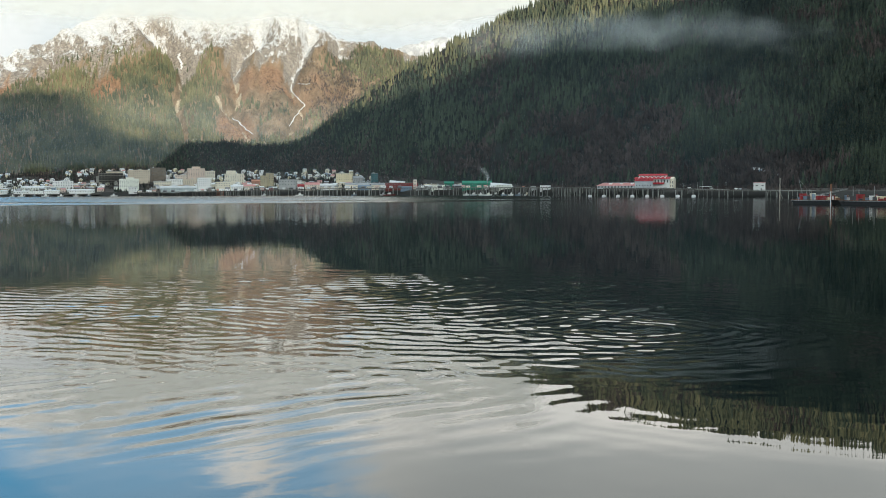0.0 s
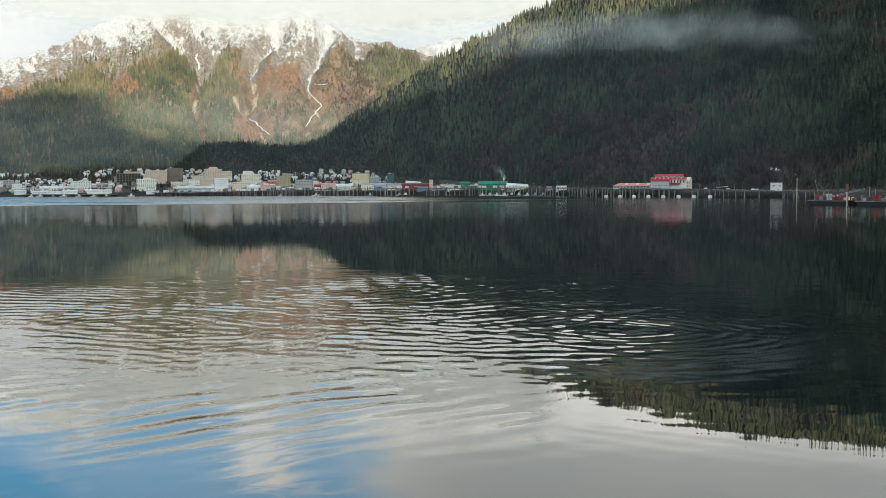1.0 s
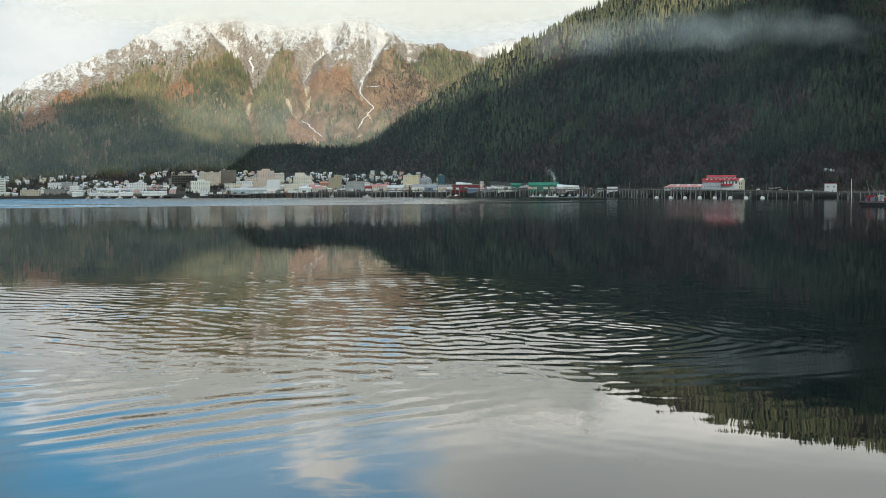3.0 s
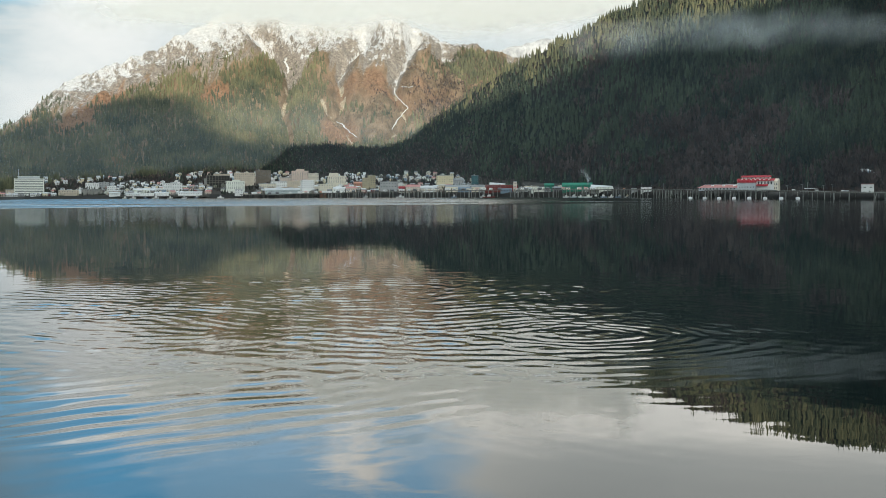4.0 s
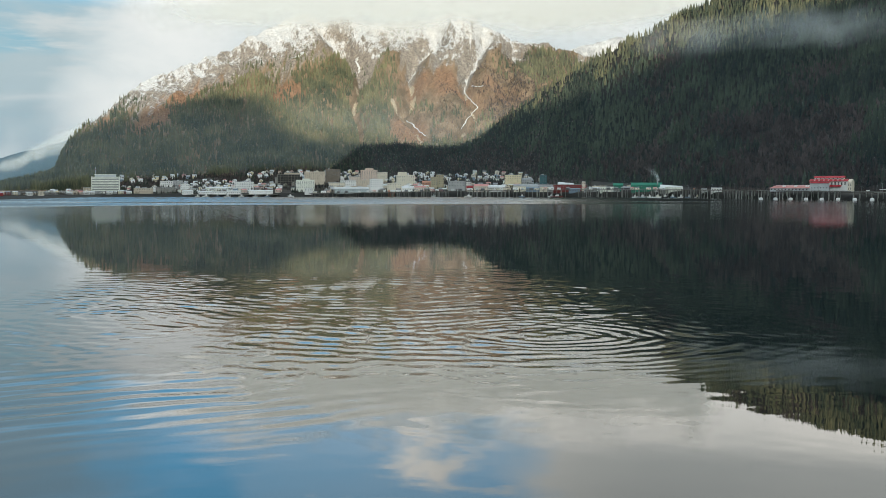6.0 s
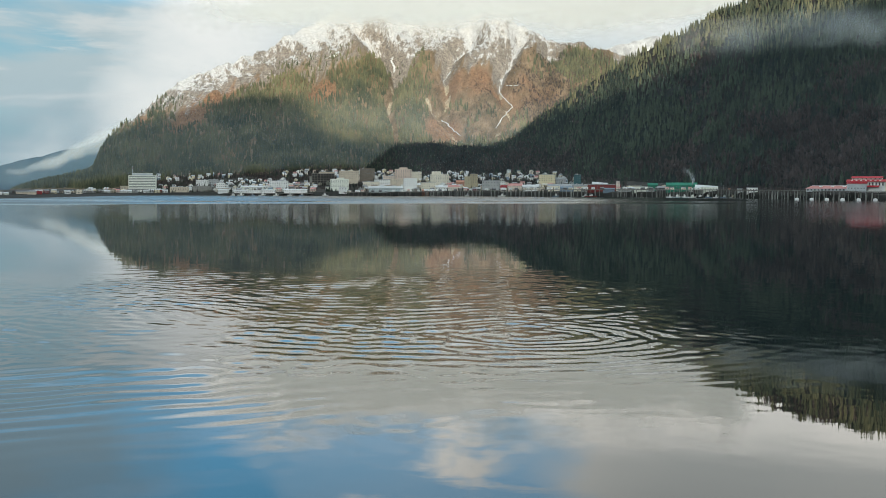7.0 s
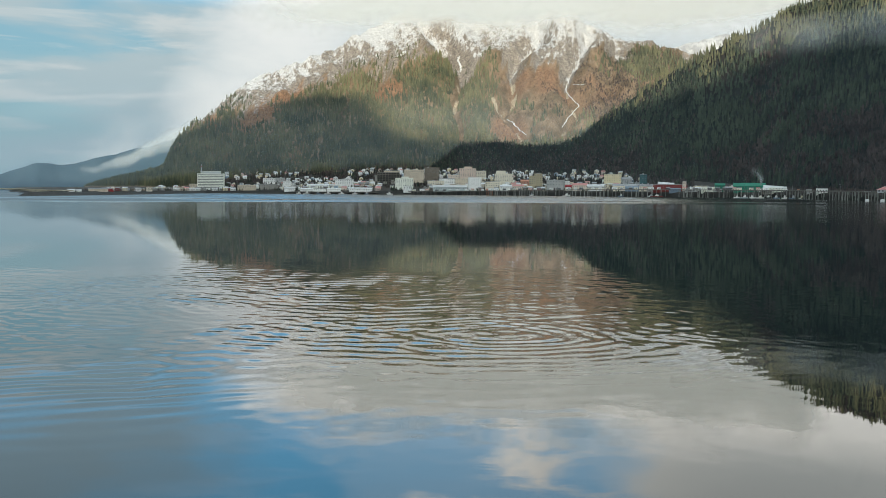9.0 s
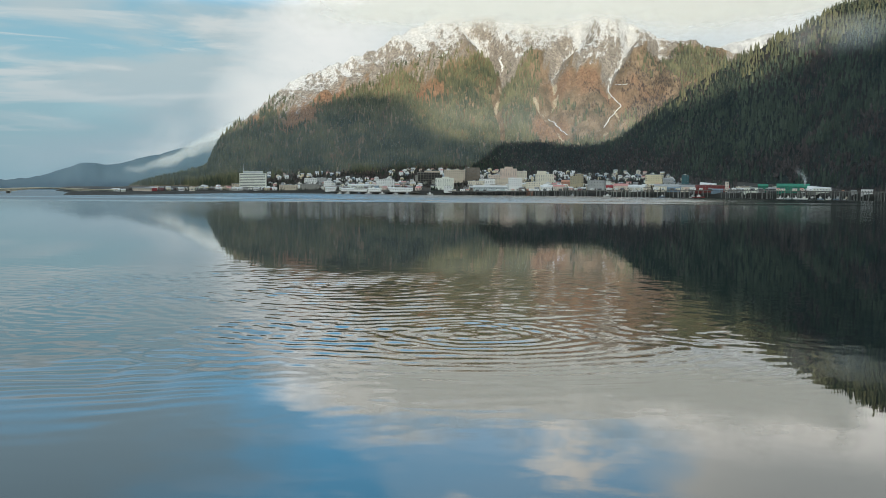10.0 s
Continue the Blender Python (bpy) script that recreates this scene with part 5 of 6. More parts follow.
HUTS = [hut("white", "roof_pale", 7, 5, 3.4, "small white hut on the pier"), hut("cream", "roof_grey", 9, 5, 3.8, "cream hut with grey roof on the pier"),
        hut("palegrey", "roof_pale", 6, 4, 3.0, "pale grey hut on the pier"), hut("dark_grey", "roof_grey", 8, 5, 3.6, "dark grey hut on the pier"),
        hut("bright_white", "roof_pale", 12, 5, 4.2, "long bright white hut on the pier"), hut("pink", "roof_faded", 8, 5, 4.0, "pinkish hut with faded roof on the pier")]
rng = random.Random(77)
placed = set()
for n in range(46):
    a = -15.4 + n * 0.40 + rng.uniform(-.1, .1)
    if -2.2 < a < -1.6 or a > 3.0:
        continue
    r = float(shore_range(a)) - (14 if a < -11.4 else 16 if a < -2.2 else 18) + rng.uniform(-4, 5)
    i = rng.randrange(len(HUTS))
    m = pose(r * math.sin(radians(a)), r * math.cos(radians(a)), deck_height(a), 0, 0, -a + rng.uniform(-12, 12))
    if i in placed:
        copy_thing(HUTS[i], m)
    else:
        HUTS[i].matrix_basis = m
        placed.add(i)


# ---- boats and barges ----
def boat(x, y, length, turn, hull, cabin, label, mast=7.0):
    thing = tagged(new("boat"), label, "boat", "boats at the wharf")
    at_place(thing, x, y, 0, turn)
    b = length * .15
    deck = [(-length / 2, -b, 2.2), (length * .2, -b, 2.4), (length / 2, 0, 3.4), (length * .2, b, 2.4), (-length / 2, b, 2.2)]
    keel = [(-length / 2 + .4, -b * .6, -.6), (length * .2, -b * .6, -.6), (length / 2 - 2, 0, -.6), (length * .2, b * .6, -.6), (-length / 2 + .4, b * .6, -.6)]
    part("hull", Solid().prism([Vector(p) for p in keel], [Vector(p) for p in deck]), M[hull], thing)
    part("cabin", Solid().box(-length * .12, length * .16, -b * .65, b * .65, 2.0, 5.2), M[cabin], thing)
    house_up = part("wheelhouse", Solid().box(-length * .02, length * .13, -b * .5, b * .5, 5.21, 7.2), M[cabin], thing)
    part("wheelhouse_window", Solid().box(0, length * .11, -b * .5 - .05, b * .5 + .05, 5.9, 6.7), M["glass"], house_up)
    part("mast", Solid().tube((-length * .05, 0, 7.1), (-length * .05, 0, 7.1 + mast), .16, .1), M["steel"], thing)
    part("boom", Solid().tube((-length * .05, 0, 7.6), (-length * .42, 0, 7.5 + mast * .5), .12, .1), M["steel"], thing)
    return thing


boat(-125, 2570, 30, 4, "darkred", "white", "white and red fishing vessel at the wharf", 6)
for i, (hull, cabin) in enumerate((("white", "white"), ("palegrey", "white"), ("white", "bright_white"), ("bright_white", "pale"), ("hull_black", "white"), ("blue", "white"), ("white", "white"), ("blue", "palegrey"), ("white", "cream"))):
    boat(52 + 15.5 * i, 2432 - 15 * i, (14, 17, 13, 18, 16, 15, 12, 17, 13)[i], (5, -20, 170, 12, -35, 150, 20, -10, 40)[i], hull, cabin, hull.replace("_", " ").replace("hull ", "") + "-hulled fishing boat moored by the cannery", (6, 8, 5, 7, 9, 6, 5, 8, 6)[i])


for i, (a, gap) in enumerate(((-21.3, 34), (-20.9, 28), (-20.3, 36), (-19.8, 30), (-19.1, 38), (-18.4, 30), (-17.8, 34), (-16.6, 26), (-9.2, 42), (-7.4, 40), (-4.6, 44), (-3.1, 42))):
    r = float(shore_range(a)) - gap
    boat(r * math.sin(radians(a)), r * math.cos(radians(a)), (13, 17, 12, 20, 15, 14)[i % 6], -a + (8, -25, 165, 30, -12)[i % 5], ("white", "bright_white", "blue", "white")[i % 4], ("white", "bright_white", "palegrey")[i % 3],
         ("white", "bright white", "blue", "white")[i % 4] + "-hulled boat moored off the town wharf", (5, 8, 6, 7)[i % 4])


def barge(x, y, length, turn, label):
    thing = tagged(new("barge"), label, "barge", "work barges")
    at_place(thing, x, y, 0, turn)
    a, b = length / 2, 8
    part("hull", Solid().prism([Vector(p) for p in ((-a + 5, -b, -1), (a - 3, -b, -1), (a - 3, b, -1), (-a + 5, b, -1))], [Vector(p) for p in ((-a, -b, 3.8), (a, -b, 3.8), (a, b, 3.8), (-a, b, 3.8))]), M["hull_black"], thing, "black steel hull")
    part("rubbing_strake", Solid().box(-a + .4, a - .4, -b - .25, -b + .02, 3.2, 3.5), M["grey"], thing)
    part("deck", Solid().box(-a + .1, a - .1, -b + .1, b - .1, 3.81, 4.05), M["rust"], thing)
    for i in range(int(length // 7)):
        part("tyre_fender", Solid().tube((-a + 6 + i * 7, -b - .02, 2.1), (-a + 6 + i * 7, -b - .5, 2.1), .8, .8, 10), M["hull_black"], thing)
    return thing


barge(312, 918, 46, -65, "black steel work barge with a crane and containers on deck")
barge(331, 846, 64, -72, "long low black barge carrying red plant and tanks")


def cargo(x, y, z, lx, ly, lz, turn, colour, name, label):
    """A ribbed container or deck house."""
    thing = tagged(new(name), label, name.replace("_", " "), "cargo on the barges")
    at_place(thing, x, y, z, turn)
    part("box", Solid().box(-lx / 2, lx / 2, -ly / 2, ly / 2, 0, lz), M[colour], thing)
    rib = Solid().box(-.12, .12, -.07, .07, .15, lz - .15).mesh("rib", M[colour])
    n = max(3, int(lx / .9))
    for i in range(n):
        ob = part("rib", rib, None, thing)
        ob.matrix_basis = pose(-lx / 2 + (i + .5) * lx / n, -ly / 2 - .02, 0)
    part("door", Solid().box(lx / 2, lx / 2 + .1, -ly * .4, ly * .4, .2, lz - .2), M[colour], thing)
    return thing


def on_barge(u, v=0.0, second=False):
    x, y, t = (331, 846, -72) if second else (312, 918, -65)
    c, s = math.cos(radians(t)), math.sin(radians(t))
    return x + u * c - v * s, y + u * s + v * c


for u, v, lx, lz, colour, second, what in ((-14, -3, 5.5, 5, "red", False, "red shipping container on the barge deck"), (-9, -4, 4.5, 3, "blue", False, "blue machinery box on the barge deck"),
                                           (-6.5, 1, 4.0, 5.2, "cream", False, "cream deck house on the barge"), (6, -2, 8, 3.0, "red", False, "red equipment container on the barge"),
                                           (15, 0, 6, 3.4, "darkred", False, "dark red container on the barge"), (-22, -2, 8, 3.2, "dark_grey", True, "dark grey container on the long barge"),
                                           (-12, -3, 6, 4.6, "red", True, "red equipment house on the long barge"), (-2, 1, 6, 3.6, "white", True, "white deck house on the long barge"), (12, -1, 10, 3, "yellow", True, "yellow equipment stack on the long barge")):
    x, y = on_barge(u, v, second)
    cargo(x, y, 4.05, lx * .95, 3.2, lz * 1.0, (-72 if second else -65) + 74, colour, "container", what)
x, y = on_barge(-1.5, -3)
tank = tagged(new("tank"), "pale blue upright tank on the barge deck", "tank", "cargo on the barges")
at_place(tank, x, y, 4.05)
part("shell", Solid().tube((0, 0, 0), (0, 0, 4.4), 1.5, 1.5, 16), M["house_blue"], tank)
part("dome", Solid().tube((0, 0, 4.41), (0, 0, 5.0), 1.45, .4, 16), M["house_blue"], tank)


def crane(x, y, z, turn, reach, lift):
    """A crawler crane: tracks, cab, and an open lattice boom."""
    thing = tagged(new("crane"), "crawler crane with a long lattice boom on the barge", "crane")
    at_place(thing, x, y, z, turn)
    for s in (-1, 1):
        part("track", Solid().box(-2.6, 2.6, s * 1.7 - .5, s * 1.7 + .5, 0, 1.1), M["hull_black"], thing, "", .15)
    cab = part("cab", Solid().box(-2.4, 1.8, -1.5, 1.5, 1.11, 3.8), M["red"], thing)
    part("cab_window", Solid().box(.6, 1.85, -1.55, -.4, 2.4, 3.5), M["glass"], cab)
    boom = Solid()
    p0, p1 = Vector((1.6, 0, 2.6)), Vector((reach, 0, lift))
    n = 12
    corners = [(0, -.7, -.5), (0, .7, -.5), (0, 0, .7)]
    for c in corners:
        boom.tube(p0 + Vector(c), p1 + Vector(c) * .5, .13, .1, 5)
    for i in range(n):
        for k in range(3):
            q0 = p0.lerp(p1, i / n) + Vector(corners[k])
            q1 = p0.lerp(p1, (i + 1) / n) + Vector(corners[(k + 1) % 3])
            boom.tube(q0, q1, .08, .08, 4)
    part("boom", boom, M["steel"], thing, "open lattice boom")
    part("stay", Solid().tube((-2, 0, 3.8), (-1.5, 0, 9), .15).tube((-1.5, 0, 9), tuple(p1), .07), M["steel"], thing)
    return thing


x, y = on_barge(-10, 3)
crane(x, y, 4.05, -4, 30, 9.0)
x, y = on_barge(-18, 3)
crane(x, y, 4.05, 172, 5, 17)
for u, v, h, rad, colour, second in ((21, -6, 17, .9, "rust", False), (23.2, -8.4, 11, .35, "white", False), (-31, 5, 15, .3, "steel", True), (-24, 5, 13, .25, "steel", True), (-6, 5, 15, .3, "steel", True)):
    x, y = on_barge(u, v, second)
    spud = tagged(new("spud_pole"), ("rust-brown" if colour == "rust" else colour) + " upright spud pole beside the barge deck", "pole", "poles on the barges")
    at_place(spud, x, y, 0)
    part("tube", Solid().tube((0, 0, -4 if rad > .32 else 4.05), (0, 0, h), rad, rad, 10), M[colour], spud)


rng = random.Random(5)
for n in range(84):
    second = n % 2 == 1
    u, v = (rng.uniform(-20, 20), rng.uniform(-6.8, 6.5)) if not second else (rng.uniform(-33, 32), rng.uniform(-6.8, 6.5))
    x, y = on_barge(u, v, second)
    crate = tagged(new("crate"), "small stack of deck gear on the barge", "crate", "gear on the barges")
    at_place(crate, x, y, 4.05, rng.uniform(0, 90))
    a, h = rng.uniform(.6, 1.7), rng.uniform(.9, 4.2)
    part("box", Solid().box(-a, a, -a * .7, a * .7, 0, h), M[rng.choice(("red", "rust", "yellow", "grey", "white", "dark_grey", "darkred", "blue", "dark_grey", "red"))], crate)
    part("lid", Solid().box(-a - .05, a + .05, -a * .7 - .05, a * .7 + .05, h + .004, h + .12), M["steel"], crate)


def machine(x, y, z, turn):
    """A small red excavator."""
    thing = tagged(new("excavator"), "small red excavator parked on the barge deck", "excavator", "plant on the barges")
    at_place(thing, x, y, z, turn)
    for s in (-1, 1):
        part("track", Solid().box(-1.8, 1.8, s * 1.1 - .35, s * 1.1 + .35, 0, .8), M["hull_black"], thing, "", .1)
    part("body", Solid().box(-1.6, 1.2, -1.2, 1.2, .85, 2.1), M["red"], thing, "", .1)
    part("cab", Solid().box(-.2, 1.2, -1.2, -.1, 2.11, 3.3), M["red"], thing)
    arm = part("arm", Solid().tube((1.2, .4, 1.8), (3.6, .4, 4.4), .25).tube((3.6, .4, 4.4), (5.2, .4, 2.0), .22), M["red"], thing)
    part("bucket", Solid().box(4.8, 5.8, 0, .9, 1.2, 2.0), M["rust"], arm)


for u, v, second in ((10, 3, False), (-16, 3, True), (4, 3, True)):
    x, y = on_barge(u, v, second)
    machine(x, y, 4.05, 20 + 40 * u)


# ---- bridge and headland ----
def bridge():
    """The long haunched girder bridge at the head of the channel."""
    p0, p1 = Vector((-1440, 2262, 0)), Vector((-1275, 1600, 0))
    length = (p1 - p0).length
    thing = tagged(new("bridge"), "long pale concrete road bridge with shallow arched girders", "bridge")
    thing.matrix_basis = pose(p0.x, p0.y, 0, 0, 0, math.degrees(math.atan2(p1.y - p0.y, p1.x - p0.x)))
    deck_z = lambda u: 6.4 + 3.3 * math.sin(math.pi * min(max((u - .17) / .83, 0), 1)) ** 1.3
    step = 40
    deck = Solid()
    girder = Solid()
    for i in range(step):
        u0, u1 = i / step, (i + 1) / step
        def ring(u, low, high, half):
            x = u * length
            return [Vector((x, -half, low)), Vector((x, half, low)), Vector((x, half, high)), Vector((x, -half, high))]
        hn = lambda u: 1.0 + 3.4 * (min(abs(u - .58) / .25, 1) ** 2.2 if .33 < u < .83 else max(0.0, 1 - (.33 - u if u < .5 else u - .83) / .12))
        deck.prism(ring(u0, deck_z(u0) - .5, deck_z(u0), 6), ring(u1, deck_z(u1) - .5, deck_z(u1), 6))
        girder.prism(ring(u0, deck_z(u0) - .51 - hn(u0), deck_z(u0) - .51, 4), ring(u1, deck_z(u1) - .51 - hn(u1), deck_z(u1) - .51, 4))
    part("deck", deck, M["cream"], thing)
    part("girder", girder, M["cream"], thing)
    for u in (.04, .18, .33, .83):
        x = length * u
        part("bridge_pier", Solid().box(x - 2.5, x + 2.5, -4, 4, -4, deck_z(u) - 1.6), M["concrete"], thing)
    for s in (-1, 1):
        rail = Solid()
        for i in range(step):
            u0, u1 = i / step, (i + 1) / step
            edge = lambda u: [Vector((u * length, s * 5.8 - .15, deck_z(u) + .004)), Vector((u * length, s * 5.8 + .15, deck_z(u) + .004)), Vector((u * length, s * 5.8 + .15, deck_z(u) + 1.0)), Vector((u * length, s * 5.8 - .15, deck_z(u) + 1.0))]
            rail.prism(edge(u0), edge(u1))
        part("parapet", rail, M["cream"], thing)


bridge()


def spit_height(a, r):
    """The low gravel spit that runs out from the town shore to the bridge."""
    mid = np.interp(a, [-34.6, -32, -30, -28, -26], [1790, 1950, 2160, 2520, 2960])
    x, y = r * np.sin(np.radians(a)), r * np.cos(np.radians(a))
    top = 5.2 * np.clip((a + 34.5) / 0.35, 0, 1) ** 0.6 + 2.0 * (fbm(x / 22.0, y / 22.0, 4) - 0.5)
    return (top + 2) * np.clip(1.25 - abs(r - mid) / 60, 0, 1) - 2


land("spit", np.linspace(-34.7, -26, 200), np.linspace(1700, 3060, 130), spit_height, M["shore"],
     "low dark gravel spit running out to the bridge", "shore")


def headland():
    gx, gy = np.meshgrid(np.linspace(-1900, -1180, 60), np.linspace(1250, 1900, 50))
    d = np.hypot((gx + 1640) / 400, (gy - 1520) / 230)
    z = 34 * np.clip(1 - d, -0.2, 1) + 5 * (fbm(gx / 60, gy / 60, 3) - .5) - 2
    me = mesh_from("headland", np.stack([gx, gy, z], -1).reshape(-1, 3), grid_faces(50, 60))
    me.materials.append(M["forest_floor"])
    tagged(new("headland", me), "low dark wooded point at the near end of the bridge", "headland", kind="structure")


headland()


def gully_snow(points, width, label):
    """A tongue of old snow lying in a gully of the snowy mountain."""
    pts = np.array(points, float)
    n = 40
    k = np.linspace(0, len(pts) - 1, n)
    a = np.interp(k, range(len(pts)), pts[:, 0]) + 0.22 * (fbm(k * 2.7, k * 0 + width, 3) - 0.5)
    e = np.interp(k, range(len(pts)), pts[:, 1])
    v = []
    for i in range(n):
        r = np.arange(3100, 4500, 4.0)
        h = snow_height(a[i] + 0 * r, r)
        j = int(np.argmax((h - 14) / r > e[i]))
        w = width * (0.35 + 0.9 * fbm(np.array([i * .45]), np.array([a[i]]), 3)[0]) * min(1, (i + 1) / 4, (n - i) / 5)
        for s in (-1, 0, 1):
            aa = a[i] + math.degrees(s * w / 2 / r[j])
            rr = r[j] - 3.5
            v.append((rr * math.sin(radians(aa)), rr * math.cos(radians(aa)), max(float(snow_height(np.array([aa]), np.array([rr]))[0]), h[j]) + (2.6 if s == 0 else 1.0)))
    me = mesh_from("gully_snow", v, grid_faces(n, 3))
    me.materials.append(M["snow"])
    tagged(new("gully_snow", me), label, "snow", "snow tongues", kind="stuff")


gully_snow([(-7.72, .094), (-7.75, .087), (-7.08, .0745), (-7.51, .066), (-7.9, .055)], 4.5, "bright zigzag tongue of snow in a steep gully")
gully_snow([(-10.75, .063), (-10.52, .0605), (-10.1, .054), (-9.73, .0485)], 5, "thin white snow tongue running down a red-brown slope")
gully_snow([(-13.30, .119), (-13.34, .116), (-13.21, .109), (-13.2, .105)], 9, "wedge of white snow at the head of a gully")
gully_snow([(-7.4, .094), (-7.0, .0935), (-6.75, .0945)], 5, "small white patch of snow beside the gully")
gully_snow([(-16.0, .124), (-16.35, .1195), (-16.7, .117)], 16, "broad white snow patch below the peak")


# ---- forests ----
def spruce(seed, sides=6, tiers=4):
    """One spruce of height 1: a narrow tapered spire of drooping, ragged skirts."""
    rng = np.random.RandomState(seed)
    v, f = [], []
    slim = rng.uniform(0.75, 1.2)
    for i in range(tiers):
        base, top = i / tiers * 0.80 + 0.04, min(1.0, i / tiers * 0.80 + 0.50)
        wide = 0.150 * slim * (1 - i / tiers * 0.84) ** 0.85
        n = len(v)
        for s in range(sides):
            t = 2 * math.pi * (s + 0.5 * (i % 2)) / sides
            q = wide * rng.uniform(0.45, 1.3)
            v.append((q * math.cos(t), q * math.sin(t), base + rng.uniform(-0.05, 0.03)))
        v.append((0, 0, top))
        f += [(n + s, n + (s + 1) % sides, n + sides) for s in range(sides)]
    return np.array(v), np.array(f)


def bare_tree(seed, twigs=12):
    """One leafless alder or cottonwood of height 1: many thin rising limbs that fan out."""
    rng = np.random.RandomState(seed)
    v, f = [], []
    for i in range(twigs):
        t, lean = rng.uniform(0, 2 * math.pi), rng.uniform(0.03, 0.32)
        low = rng.uniform(0.0, 0.45)
        tip = Vector((lean * math.cos(t), lean * math.sin(t), rng.uniform(0.62, 1.0) * (1 - lean * 0.6)))
        foot = Vector((lean * 0.3 * math.cos(t), lean * 0.3 * math.sin(t), low))
        side = Vector((-math.sin(t), math.cos(t), 0)) * rng.uniform(0.012, 0.032)
        n = len(v)
        v += [foot - side * 0.5, foot + side * 0.5, foot.lerp(tip, 0.6) + side * 2.2, tip]
        f += [(n, n + 1, n + 2), (n, n + 2, n + 3)]
    return np.array([tuple(p) for p in v]), np.array(f)


def woodland(name, shapes, x, y, z, tall, mat, label, category, seed, paler=0.0):
    """Many trees in one mesh."""
    rng = np.random.RandomState(seed)
    which = rng.randint(0, len(shapes), len(x))
    turn = rng.uniform(0, 6.283, len(x))
    fat = rng.uniform(0.9, 1.5, len(x))
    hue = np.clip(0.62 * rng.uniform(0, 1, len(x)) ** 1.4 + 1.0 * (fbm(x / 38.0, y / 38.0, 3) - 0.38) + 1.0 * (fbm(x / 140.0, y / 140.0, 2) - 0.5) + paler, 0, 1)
    vs, fs, ts, base = [], [], [], 0
    for i, (v, f) in enumerate(shapes):
        m = which == i
        n = int(m.sum())
        if not n:
            continue
        c, s, h, q = np.cos(turn[m])[:, None], np.sin(turn[m])[:, None], tall[m][:, None], fat[m][:, None]
        px = x[m][:, None] + (c * v[:, 0] - s * v[:, 1]) * h * q
        py = y[m][:, None] + (s * v[:, 0] + c * v[:, 1]) * h * q
        pz = z[m][:, None] + v[:, 2] * h - 1.0
        vs.append(np.stack([px, py, pz], -1).reshape(-1, 3))
        fs.append((f[None] + (np.arange(n) * len(v))[:, None, None] + base).reshape(-1, 3))
        ts.append(np.repeat(hue[m], len(v)))
        base += n * len(v)
    me = mesh_from(name, np.concatenate(vs), np.concatenate(fs), False)
    tone = me.attributes.new("tone", "FLOAT", "POINT")
    tone.data.foreach_set("value", np.concatenate(ts).astype(np.float32))
    me.materials.append(mat)
    return tagged(new(name, me), label, category, kind="stuff")


def scatter(a0, a1, r0, r1, count, seed):
    rng = np.random.RandomState(seed)
    a = rng.uniform(a0, a1, count)
    r = np.sqrt(rng.uniform(r0 ** 2, r1 ** 2, count))
    return a, r, r * np.sin(np.radians(a)), r * np.cos(np.radians(a)), rng.uniform(0, 1, count), rng


SPRUCES = [spruce(s, 5, 4) for s in range(8)]
SLIM = [spruce(20 + s, 5, 3) for s in range(6)]
BARES = [bare_tree(40 + s) for s in range(6)]


def clear_of_town(x, y):
    """Which points lie clear of buildings."""
    ok = np.ones(len(x), bool)
    for sx, sy, rad in SITES:
        ok &= (x - sx) ** 2 + (y - sy) ** 2 > rad * rad
    return ok


